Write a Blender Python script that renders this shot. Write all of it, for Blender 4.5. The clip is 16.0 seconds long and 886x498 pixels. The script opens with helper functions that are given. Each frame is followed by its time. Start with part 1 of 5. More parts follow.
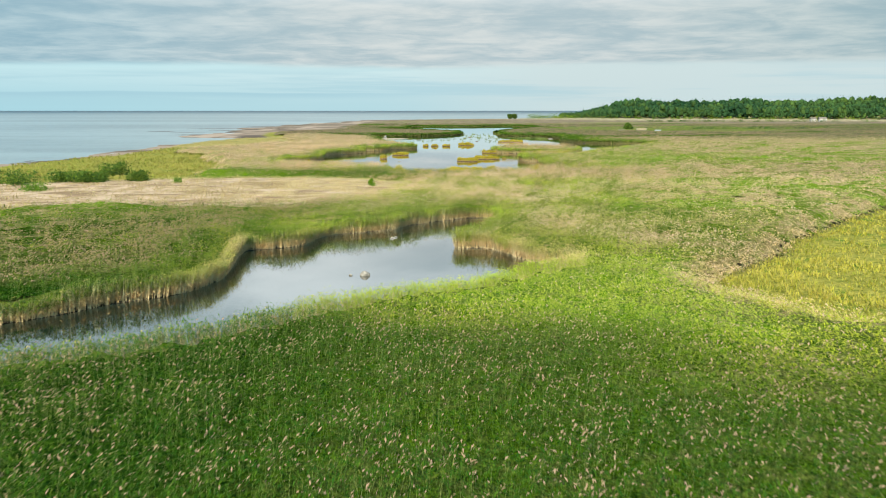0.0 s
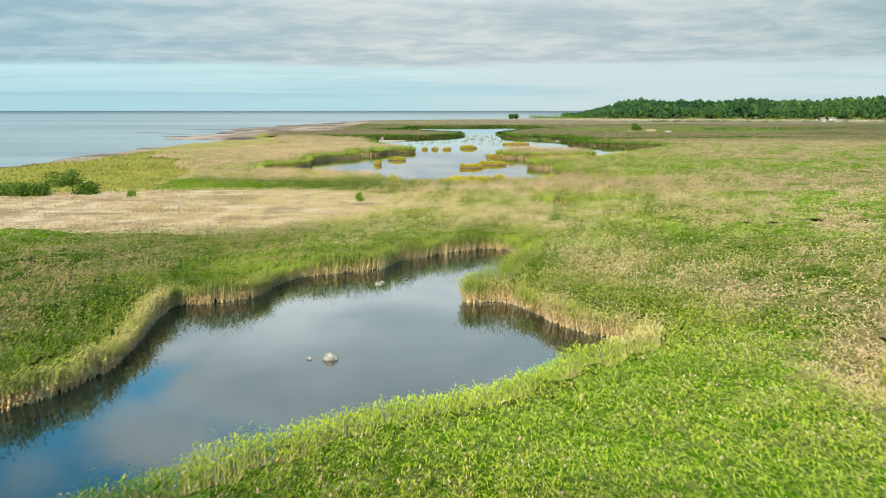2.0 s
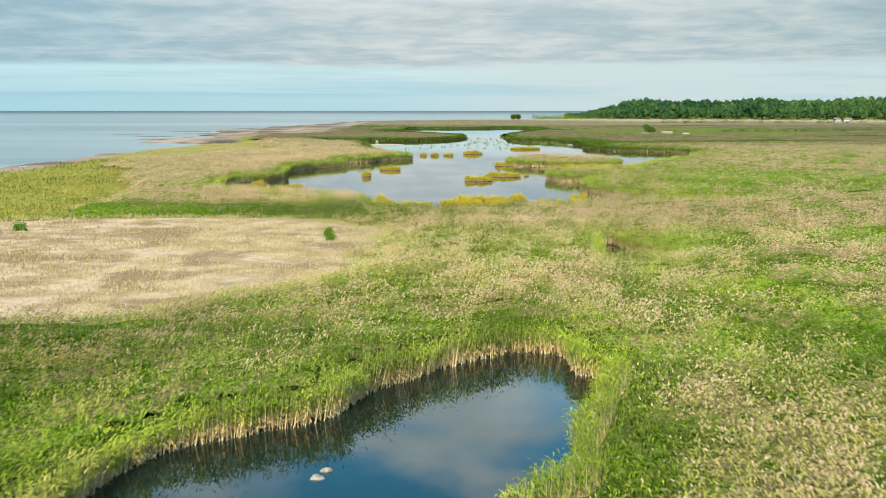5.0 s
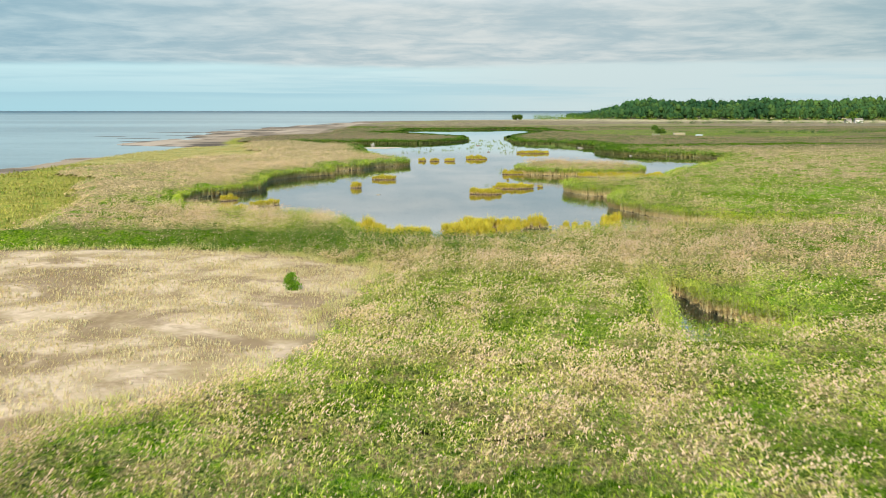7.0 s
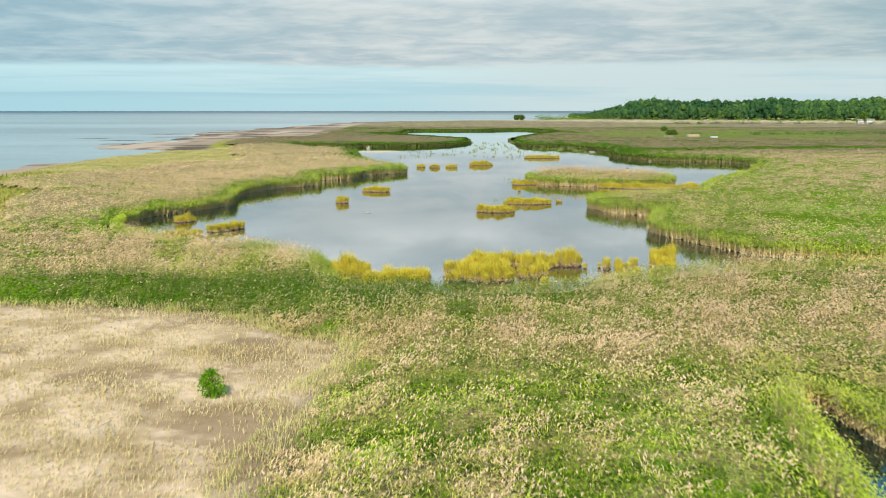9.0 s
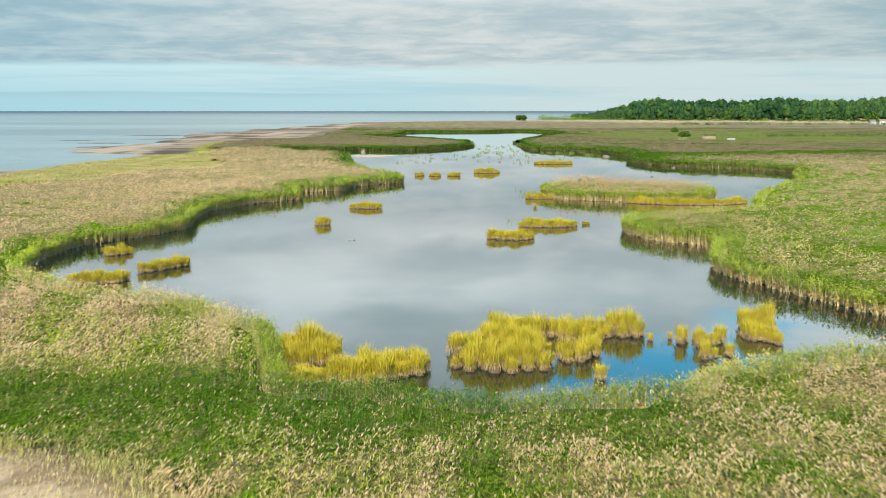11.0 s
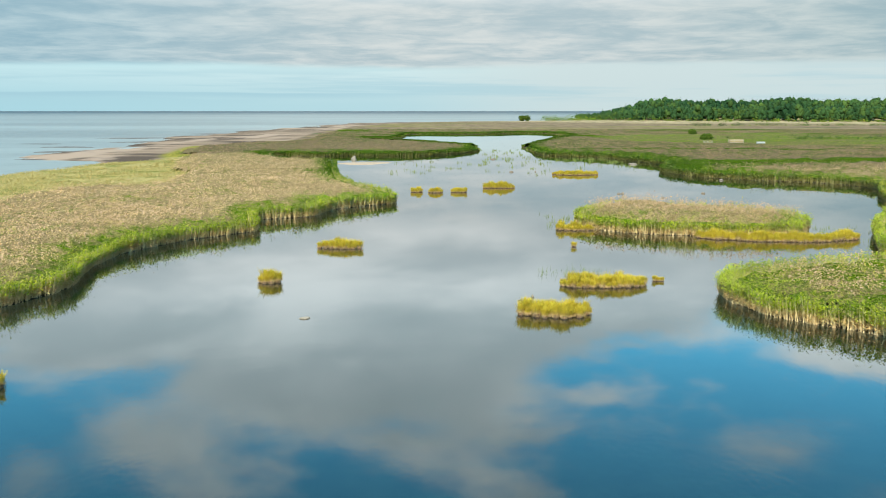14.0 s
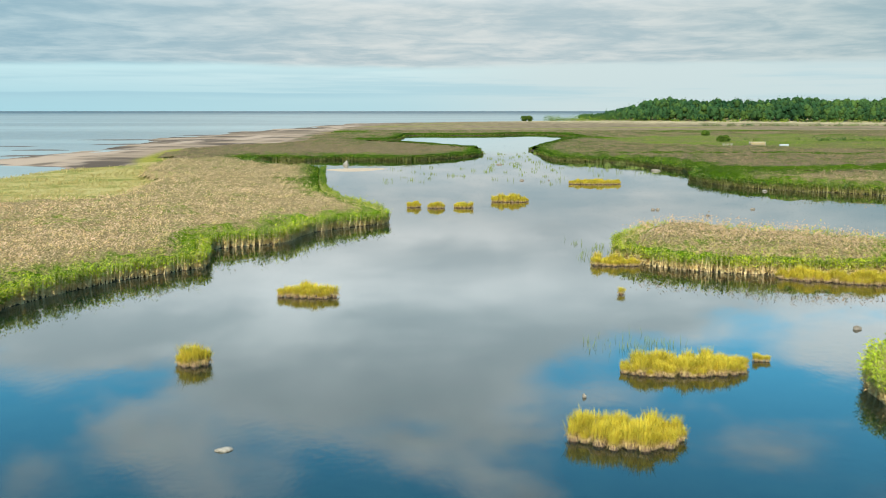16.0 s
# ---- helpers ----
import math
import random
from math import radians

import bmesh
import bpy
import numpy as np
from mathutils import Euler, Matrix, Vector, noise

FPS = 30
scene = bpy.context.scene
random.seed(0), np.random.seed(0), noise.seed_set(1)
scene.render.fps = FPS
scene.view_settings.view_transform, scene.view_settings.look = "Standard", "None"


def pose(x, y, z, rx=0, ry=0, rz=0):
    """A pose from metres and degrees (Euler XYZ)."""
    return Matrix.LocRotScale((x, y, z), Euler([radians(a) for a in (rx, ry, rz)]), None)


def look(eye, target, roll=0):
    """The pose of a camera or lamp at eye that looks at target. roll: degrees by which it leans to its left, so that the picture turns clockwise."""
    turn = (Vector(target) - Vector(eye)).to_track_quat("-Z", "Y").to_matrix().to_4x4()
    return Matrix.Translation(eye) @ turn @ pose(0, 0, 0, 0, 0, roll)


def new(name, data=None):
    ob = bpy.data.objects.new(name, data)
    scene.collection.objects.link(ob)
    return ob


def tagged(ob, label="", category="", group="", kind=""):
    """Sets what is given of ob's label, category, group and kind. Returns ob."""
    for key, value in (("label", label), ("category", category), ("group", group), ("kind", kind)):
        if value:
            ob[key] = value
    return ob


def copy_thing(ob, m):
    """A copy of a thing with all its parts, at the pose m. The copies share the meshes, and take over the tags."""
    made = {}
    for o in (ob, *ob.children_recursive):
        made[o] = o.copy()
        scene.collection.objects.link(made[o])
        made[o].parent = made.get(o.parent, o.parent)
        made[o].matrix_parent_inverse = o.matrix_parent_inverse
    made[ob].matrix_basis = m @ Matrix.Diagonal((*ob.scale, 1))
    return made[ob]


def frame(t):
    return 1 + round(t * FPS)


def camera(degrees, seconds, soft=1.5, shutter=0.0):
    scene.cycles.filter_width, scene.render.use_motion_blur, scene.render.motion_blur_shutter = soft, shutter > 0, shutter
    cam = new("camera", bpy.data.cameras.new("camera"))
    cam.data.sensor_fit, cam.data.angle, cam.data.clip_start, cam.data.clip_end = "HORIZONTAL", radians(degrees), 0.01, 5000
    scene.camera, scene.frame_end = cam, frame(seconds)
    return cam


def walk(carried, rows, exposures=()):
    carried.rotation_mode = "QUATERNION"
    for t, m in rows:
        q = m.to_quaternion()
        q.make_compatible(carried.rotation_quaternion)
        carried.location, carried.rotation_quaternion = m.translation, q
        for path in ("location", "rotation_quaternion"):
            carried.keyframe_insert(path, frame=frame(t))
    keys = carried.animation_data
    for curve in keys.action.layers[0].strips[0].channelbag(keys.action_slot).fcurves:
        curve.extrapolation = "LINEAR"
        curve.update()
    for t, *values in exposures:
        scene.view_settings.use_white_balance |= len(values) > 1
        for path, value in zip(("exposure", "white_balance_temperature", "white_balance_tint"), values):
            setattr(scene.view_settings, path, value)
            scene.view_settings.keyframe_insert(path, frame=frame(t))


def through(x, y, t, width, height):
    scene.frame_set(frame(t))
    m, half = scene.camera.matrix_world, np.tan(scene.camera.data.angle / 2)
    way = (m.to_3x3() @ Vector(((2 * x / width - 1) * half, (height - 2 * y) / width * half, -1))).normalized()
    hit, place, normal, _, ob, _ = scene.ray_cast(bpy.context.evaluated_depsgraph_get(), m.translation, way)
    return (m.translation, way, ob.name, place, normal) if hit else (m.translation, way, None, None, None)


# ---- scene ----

# ================= camera and its flight =================
cam = camera(50.0, 16.0, soft=1.0, shutter=0.35)
RISE = ((0, 16.0), (4, 16.25), (8, 16.7), (12, 17.25), (16, 17.4))


def flight(t):
    z = float(np.interp(t, [r[0] for r in RISE], [r[1] for r in RISE]))
    yaw = float(np.interp(t, [0, 8, 12, 16], [0.0, -0.03, 0.0, 0.05]))
    return pose(-0.1363 * t, 15.469 * t, z, 90 - 8.357, 0, yaw)


walk(cam, [(t, flight(t)) for t in range(17)])

# ================= sky and sun =================
SUN_AZ, SUN_EL = radians(-166), radians(41)   # azimuth from +y, clockwise positive
scene.view_settings.exposure = 0.6


def node(nt, kind, **kw):
    n = nt.nodes.new(kind)
    for k, v in kw.items():
        if k in n.inputs:
            n.inputs[k].default_value = v
    return n


def math_node(nt, op, a, b=None, c=None, clamp=False):
    n = nt.nodes.new("ShaderNodeMath")
    n.operation, n.use_clamp = op, clamp
    for i, v in enumerate((a, b, c)):
        if v is None:
            continue
        if isinstance(v, (int, float)):
            n.inputs[i].default_value = v
        else:
            nt.links.new(v, n.inputs[i])
    return n.outputs[0]


def map_range(nt, v, a, b, lo=0.0, hi=1.0, smooth=True):
    n = nt.nodes.new("ShaderNodeMapRange")
    n.interpolation_type = "SMOOTHSTEP" if smooth else "LINEAR"
    nt.links.new(v, n.inputs[0])
    for i, x in enumerate((a, b, lo, hi)):
        n.inputs[1 + i].default_value = x
    return n.outputs[0]


def stretched(nt, vec, sx, sy, sz):
    n = nt.nodes.new("ShaderNodeMapping")
    n.inputs["Scale"].default_value = (sx, sy, sz)
    nt.links.new(vec, n.inputs[0])
    return n.outputs[0]


def mix_col(nt, fac, a, b, blend="MIX"):
    n = nt.nodes.new("ShaderNodeMix")
    n.data_type, n.blend_type = "RGBA", blend
    if isinstance(fac, (int, float)):
        n.inputs[0].default_value = fac
    else:
        nt.links.new(fac, n.inputs[0])
    for i, v in ((6, a), (7, b)):
        if isinstance(v, tuple):
            n.inputs[i].default_value = (*v, 1)
        else:
            nt.links.new(v, n.inputs[i])
    return n.outputs[2]


def noise_tex(nt, vec, scale, detail=3.0, rough=0.5, dist=0.0):
    n = nt.nodes.new("ShaderNodeTexNoise")
    n.inputs["Scale"].default_value, n.inputs["Detail"].default_value = scale, detail
    n.inputs["Roughness"].default_value, n.inputs["Distortion"].default_value = rough, dist
    if vec is not None:
        nt.links.new(vec, n.inputs["Vector"])
    return n.outputs["Fac"]


def build_world():
    world = bpy.data.worlds.new("sky")
    scene.world = world
    world.use_nodes = True
    nt = world.node_tree
    nt.nodes.clear()
    out = nt.nodes.new("ShaderNodeOutputWorld")
    bg = nt.nodes.new("ShaderNodeBackground")
    sky = nt.nodes.new("ShaderNodeTexSky")
    sky.sky_type, sky.sun_disc = "NISHITA", False
    sky.sun_elevation, sky.sun_rotation = SUN_EL, SUN_AZ
    sky.air_density, sky.dust_density, sky.ozone_density = 1.0, 0.6, 2.0
    tc = nt.nodes.new("ShaderNodeTexCoord")
    sep = nt.nodes.new("ShaderNodeSeparateXYZ")
    nt.links.new(tc.outputs["Generated"], sep.inputs[0])
    z = sep.outputs[2]
    zc = math_node(nt, "ADD", math_node(nt, "MAXIMUM", z, 0.0), 0.075)
    u = math_node(nt, "DIVIDE", sep.outputs[0], zc)
    v = math_node(nt, "DIVIDE", sep.outputs[1], zc)
    comb = nt.nodes.new("ShaderNodeCombineXYZ")
    nt.links.new(u, comb.inputs[0]), nt.links.new(v, comb.inputs[1])
    comb.inputs[2].default_value = 3.7
    # a broken layer of cloud, dense near the horizon and opening higher up
    big = noise_tex(nt, comb.outputs[0], 1.45, 5.0, 0.52, 0.2)
    zz = math_node(nt, "ADD", z, map_range(nt, sep.outputs[0], 0.02, 0.17, 0.0, 0.09))
    zz = math_node(nt, "ADD", zz, map_range(nt, sep.outputs[0], -0.16, -0.36, 0.0, 0.07))
    cover = map_range(nt, zz, 0.22, 0.38, 0.36, -0.03)
    cover = math_node(nt, "ADD", cover, map_range(nt, z, 0.40, 0.7, 0.0, -0.08))
    dens = math_node(nt, "ADD", big, cover)
    mask = map_range(nt, dens, 0.47, 0.65)
    wob = noise_tex(nt, tc.outputs["Generated"], 5.0, 3.0)
    edge = math_node(nt, "MULTIPLY_ADD", wob, 0.012, -0.006)
    low = map_range(nt, math_node(nt, "ADD", z, edge), 0.040, 0.048)
    mask = math_node(nt, "MULTIPLY", mask, low)
    streak = noise_tex(nt, comb.outputs[0], 2.1, 7.0, 0.60, 0.3)
    grey = mix_col(nt, map_range(nt, streak, 0.30, 0.72), (0.285, 0.365, 0.395), (0.45, 0.485, 0.48))
    puff = noise_tex(nt, comb.outputs[0], 0.85, 6.0, 0.56, 0.3)
    puff = mix_col(nt, map_range(nt, puff, 0.36, 0.62), (0.36, 0.415, 0.43), (0.60, 0.635, 0.63))
    grey = mix_col(nt, map_range(nt, z, 0.095, 0.14), grey, puff)
    lift = math_node(nt, "ADD", 1.0, math_node(nt, "MULTIPLY", map_range(nt, z, 0.105, 0.20, 0.0, 0.45), map_range(nt, z, 0.34, 0.6, 1.0, 0.1)))
    bright = nt.nodes.new("ShaderNodeVectorMath")
    bright.operation = "SCALE"
    nt.links.new(grey, bright.inputs[0]), nt.links.new(lift, bright.inputs["Scale"])
    grey = mix_col(nt, map_range(nt, z, 0.10, 0.24), bright.outputs[0], mix_col(nt, 1.0, bright.outputs[0], (0.90, 0.98, 1.02), "MULTIPLY"))
    hazy = mix_col(nt, map_range(nt, z, 0.0, 0.045), (0.31, 0.465, 0.505), (0.42, 0.54, 0.555))
    scaled = nt.nodes.new("ShaderNodeVectorMath")
    scaled.operation = "SCALE"
    nt.links.new(sky.outputs[0], scaled.inputs[0])
    scaled.inputs["Scale"].default_value = 0.15
    blue = mix_col(nt, 1.0, scaled.outputs[0], (0.36, 1.08, 1.12), "MULTIPLY")
    clear = mix_col(nt, map_range(nt, z, 0.03, 0.16), hazy, blue)
    col = mix_col(nt, mask, clear, grey)
    high = math_node(nt, "MULTIPLY", map_range(nt, z, 0.038, 0.050), map_range(nt, z, 0.16, 0.12))
    side = map_range(nt, sep.outputs[0], 0.10, 0.45)
    col = mix_col(nt, math_node(nt, "MULTIPLY", side, high), col, mix_col(nt, 1.0, col, (0.82, 0.89, 0.90), "MULTIPLY"))
    side = map_range(nt, sep.outputs[0], -0.05, -0.42)
    col = mix_col(nt, math_node(nt, "MULTIPLY", side, high), col, mix_col(nt, 1.0, col, (0.72, 0.88, 0.96), "MULTIPLY"))
    side = math_node(nt, "MULTIPLY", map_range(nt, sep.outputs[0], -0.08, -0.45), map_range(nt, z, 0.055, 0.035))
    col = mix_col(nt, side, col, mix_col(nt, 1.0, col, (0.88, 0.97, 1.0), "MULTIPLY"))
    side = math_node(nt, "MULTIPLY", map_range(nt, sep.outputs[0], -0.10, 0.15, 0.0, 0.85), map_range(nt, z, 0.052, 0.042))
    col = mix_col(nt, side, col, (0.41, 0.485, 0.49))
    veil = noise_tex(nt, stretched(nt, tc.outputs["Generated"], 3.0, 3.0, 70.0), 1.0, 4.0, 0.6)
    veil = math_node(nt, "MULTIPLY", map_range(nt, veil, 0.45, 0.62, 0.0, 0.5), map_range(nt, z, 0.0, 0.02))
    veil = math_node(nt, "MULTIPLY", veil, map_range(nt, z, 0.05, 0.03))
    col = mix_col(nt, veil, col, (0.25, 0.41, 0.47))
    # a thin bluish streak low over the sea
    bar = math_node(nt, "ADD", z, math_node(nt, "MULTIPLY_ADD", wob, 0.008, -0.004))
    bar = math_node(nt, "MULTIPLY", map_range(nt, bar, 0.009, 0.0155, 0.0, 0.6), map_range(nt, bar, 0.0175, 0.0160))
    bar = math_node(nt, "MULTIPLY", bar, map_range(nt, sep.outputs[0], 0.05, -0.15))
    col = mix_col(nt, bar, col, (0.245, 0.40, 0.465))
    nt.links.new(col, bg.inputs[0])
    bg.inputs[1].default_value = 1.0
    nt.links.new(bg.outputs[0], out.inputs[0])


build_world()
sun = new("sun", bpy.data.lights.new("sun", "SUN"))
sun.data.energy, sun.data.angle, sun.data.color = 5.0, radians(1.5), (1.0, 0.94, 0.82)
sun.matrix_world = look((0, 0, 50), (-math.sin(SUN_AZ) * 50, -math.cos(SUN_AZ) * 50, 50 - 50 * math.tan(SUN_EL)))


# ================= materials =================
def material(name):
    m = bpy.data.materials.new(name)
    m.use_nodes = True
    nt = m.node_tree
    return m, nt, nt.nodes["Principled BSDF"], nt.nodes["Material Output"]


def position(nt):
    return nt.nodes.new("ShaderNodeNewGeometry").outputs["Position"]


def attribute(nt, name):
    n = nt.nodes.new("ShaderNodeAttribute")
    n.attribute_name = name
    return n


def bump(nt, bsdf, height, strength, distance):
    b = nt.nodes.new("ShaderNodeBump")
    b.inputs["Strength"].default_value, b.inputs["Distance"].default_value = strength, distance
    nt.links.new(height, b.inputs["Height"])
    nt.links.new(b.outputs[0], bsdf.inputs["Normal"])


def blade_material(name, low, high, straw, through=0.22, patch=0.06):
    """Leaf blades: two greens by blade and by patch, turning to straw by the attribute 'dry'."""
    m, nt, bsdf, out = material(name)
    geo = nt.nodes.new("ShaderNodeNewGeometry")
    big = noise_tex(nt, geo.outputs["Position"], patch, 3.0, 0.6)
    fac = math_node(nt, "MULTIPLY_ADD", geo.outputs["Random Per Island"], 0.55, map_range(nt, big, 0.3, 0.7, -0.1, 0.55), clamp=True)
    col = mix_col(nt, fac, low, high)
    fresh = attribute(nt, "fresh").outputs["Fac"]
    col = mix_col(nt, fresh, col, (0.39, 0.49, 0.025))
    # 'deep' darkens: a deeper green, and cloud shade painted into some reeds
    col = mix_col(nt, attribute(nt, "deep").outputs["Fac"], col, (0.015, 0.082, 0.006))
    dead = mix_col(nt, attribute(nt, "mauve").outputs["Fac"], straw, tuple(x * k for x, k in zip(straw, (0.46, 0.425, 0.40))))
    col = mix_col(nt, attribute(nt, "dry").outputs["Fac"], col, dead)
    nt.links.new(col, bsdf.inputs["Base Color"])
    bsdf.inputs["Roughness"].default_value = 0.55
    bsdf.inputs["Specular IOR Level"].default_value = 0.02
    tr = nt.nodes.new("ShaderNodeBsdfTranslucent")
    nt.links.new(col, tr.inputs[0])
    mx = nt.nodes.new("ShaderNodeMixShader")
    mx.inputs[0].default_value = through
    nt.links.new(bsdf.outputs[0], mx.inputs[1]), nt.links.new(tr.outputs[0], mx.inputs[2])
    nt.links.new(mx.outputs[0], out.inputs[0])
    return m


REED_LEAF = blade_material("reed leaf", (0.15, 0.235, 0.010), (0.46, 0.475, 0.022), (0.68, 0.46, 0.21))
REED_STEM = blade_material("reed stem", (0.22, 0.30, 0.05), (0.32, 0.36, 0.07), (0.76, 0.58, 0.31), 0.15)
PLUME = blade_material("reed plume", (0.52, 0.345, 0.205), (0.76, 0.52, 0.34), (0.52, 0.345, 0.21), 0.3, 0.04)
SEDGE = blade_material("sedge blade", (0.40, 0.33, 0.012), (0.66, 0.52, 0.035), (0.46, 0.32, 0.16), 0.3, 0.5)
STRAW = blade_material("dry grass", (0.45, 0.36, 0.15), (0.66, 0.54, 0.29), (0.50, 0.36, 0.17), 0.3, 0.14)
FRINGE = blade_material("fringe grass", (0.34, 0.36, 0.08), (0.60, 0.53, 0.22), (0.58, 0.43, 0.17), 0.3, 0.12)
COAST = blade_material("coast grass", (0.10, 0.17, 0.012), (0.36, 0.33, 0.05), (0.42, 0.28, 0.12), 0.25, 0.05)
MEADOW = blade_material("meadow grass", (0.20, 0.24, 0.02), (0.52, 0.43, 0.04), (0.48, 0.36, 0.12), 0.3, 0.08)


GOLDEN = blade_material("golden grass", (0.25, 0.23, 0.055), (0.54, 0.44, 0.17), (0.46, 0.34, 0.16), 0.3, 0.07)


def canopy_material():
    """Packed stems, leaves and plumes between and behind the single reeds."""
    m, nt, bsdf, out = material("reed thicket")
    pos = position(nt)
    flat = stretched(nt, pos, 1.0, 0.8, 1.0)
    fine = map_range(nt, noise_tex(nt, flat, 4.6, 4.0, 0.72), 0.33, 0.67)
    mid = noise_tex(nt, flat, 1.1, 4.0, 0.62)
    big = noise_tex(nt, pos, 0.05, 3.0, 0.6)
    green = mix_col(nt, fine, (0.028, 0.085, 0.004), (0.20, 0.29, 0.012))
    green = mix_col(nt, attribute(nt, "fresh").outputs["Fac"], green, mix_col(nt, fine, (0.05, 0.15, 0.006), (0.26, 0.42, 0.02)))
    tan = mix_col(nt, fine, (0.20, 0.145, 0.05), (0.60, 0.43, 0.22))
    mauve = mix_col(nt, fine, (0.10, 0.072, 0.040), (0.27, 0.195, 0.115))
    tan = mix_col(nt, attribute(nt, "mauve").outputs["Fac"], tan, mauve)
    dry = attribute(nt, "dry").outputs["Fac"]
    mottle = math_node(nt, "MULTIPLY", map_range(nt, mid, 0.34, 0.66, -0.42, 0.5), map_range(nt, dry, 0.0, 0.35, 0.35, 1.0))
    fac = math_node(nt, "ADD", math_node(nt, "MULTIPLY_ADD", map_range(nt, big, 0.4, 0.7), 0.2, dry), mottle, clamp=True)
    col = mix_col(nt, fac, green, tan)
    # darker copy of these colours: shade in the gaps between reeds, painted in
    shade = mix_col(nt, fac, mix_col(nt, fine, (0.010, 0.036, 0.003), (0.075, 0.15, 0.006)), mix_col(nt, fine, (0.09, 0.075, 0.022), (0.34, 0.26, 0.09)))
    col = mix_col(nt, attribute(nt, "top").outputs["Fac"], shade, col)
    # 'deep' here: painted cloud shade round the pond, darker green far off
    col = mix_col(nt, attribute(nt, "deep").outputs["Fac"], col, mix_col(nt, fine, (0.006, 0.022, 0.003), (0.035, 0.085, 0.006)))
    nt.links.new(col, bsdf.inputs["Base Color"])
    bsdf.inputs["Roughness"].default_value = 0.9
    bsdf.inputs["Specular IOR Level"].default_value = 0.0
    bump(nt, bsdf, fine, 0.9, 0.16)
    return m


CANOPY = canopy_material()


def ground_material():
    m, nt, bsdf, out = material("marsh ground")
    pos = position(nt)
    fine = noise_tex(nt, pos, 1.7, 5.0, 0.65)
    mid = noise_tex(nt, pos, 0.22, 4.0, 0.6)
    far = noise_tex(nt, stretched(nt, pos, 0.012, 0.03, 1), 1.0, 4.0, 0.6)
    soil = mix_col(nt, fine, (0.03, 0.024, 0.016), (0.10, 0.075, 0.045))
    sand = mix_col(nt, map_range(nt, mid, 0.35, 0.62), (0.30, 0.20, 0.105), (0.54, 0.38, 0.255))
    sand = mix_col(nt, map_range(nt, fine, 0.4, 0.7, 0.0, 0.6), sand, (0.36, 0.265, 0.135))
    humus = noise_tex(nt, pos, 0.10, 5.0, 0.65, 0.4)
    sand = mix_col(nt, map_range(nt, humus, 0.48, 0.60, 0.0, 0.85), sand, (0.22, 0.14, 0.075))
    wet = mix_col(nt, map_range(nt, far, 0.42, 0.58), (0.09, 0.067, 0.05), (0.29, 0.21, 0.145))
    wet = mix_col(nt, map_range(nt, noise_tex(nt, stretched(nt, pos, 0.03, 0.006, 1), 1.0, 4.0, 0.6), 0.50, 0.62), wet, (0.35, 0.26, 0.19))
    sp = nt.nodes.new("ShaderNodeSeparateXYZ")
    nt.links.new(pos, sp.inputs[0])
    bands = noise_tex(nt, stretched(nt, pos, 0.0035, 0.022, 1), 1.0, 5.0, 0.6)
    speck = noise_tex(nt, stretched(nt, pos, 0.10, 0.05, 1), 1.0, 4.0, 0.7)
    field = mix_col(nt, map_range(nt, speck, 0.35, 0.65), (0.13, 0.095, 0.06), (0.25, 0.18, 0.11))
    field = mix_col(nt, map_range(nt, bands, 0.54, 0.60), field, mix_col(nt, speck, (0.10, 0.12, 0.02), (0.27, 0.25, 0.06)))
    field = mix_col(nt, map_range(nt, bands, 0.40, 0.36), field, mix_col(nt, speck, (0.03, 0.055, 0.014), (0.08, 0.11, 0.03)))
    pale = math_node(nt, "ADD", sp.outputs[1], math_node(nt, "MULTIPLY", sp.outputs[0], 0.55))
    pale = math_node(nt, "ADD", pale, map_range(nt, bands, 0.3, 0.7, -160, 160, False))
    field = mix_col(nt, map_range(nt, pale, 1500, 1640), field, mix_col(nt, map_range(nt, speck, 0.4, 0.6), (0.22, 0.17, 0.09), (0.44, 0.35, 0.20)))
    a = attribute(nt, "sand").outputs["Fac"]
    b = attribute(nt, "beach").outputs["Fac"]
    c = attribute(nt, "field").outputs["Fac"]
    col = mix_col(nt, a, soil, sand)
    col = mix_col(nt, c, col, field)
    turf = mix_col(nt, map_range(nt, fine, 0.3, 0.7), (0.12, 0.125, 0.015), (0.34, 0.28, 0.055))
    turf = mix_col(nt, map_range(nt, mid, 0.5, 0.7), turf, (0.10, 0.15, 0.015))
    col = mix_col(nt, attribute(nt, "turf").outputs["Fac"], col, turf)
    gold = mix_col(nt, map_range(nt, fine, 0.3, 0.7), (0.22, 0.19, 0.055), (0.45, 0.36, 0.15))
    col = mix_col(nt, attribute(nt, "gold").outputs["Fac"], col, mix_col(nt, map_range(nt, noise_tex(nt, pos, 0.07, 4.0, 0.6), 0.45, 0.62), gold, (0.17, 0.17, 0.04)))
    col = mix_col(nt, b, col, wet)
    nt.links.new(col, bsdf.inputs["Base Color"])
    bsdf.inputs["Roughness"].default_value = 0.95
    bsdf.inputs["Specular IOR Level"].default_value = 0.03
    bump(nt, bsdf, fine, 0.6, 0.12)
    return m


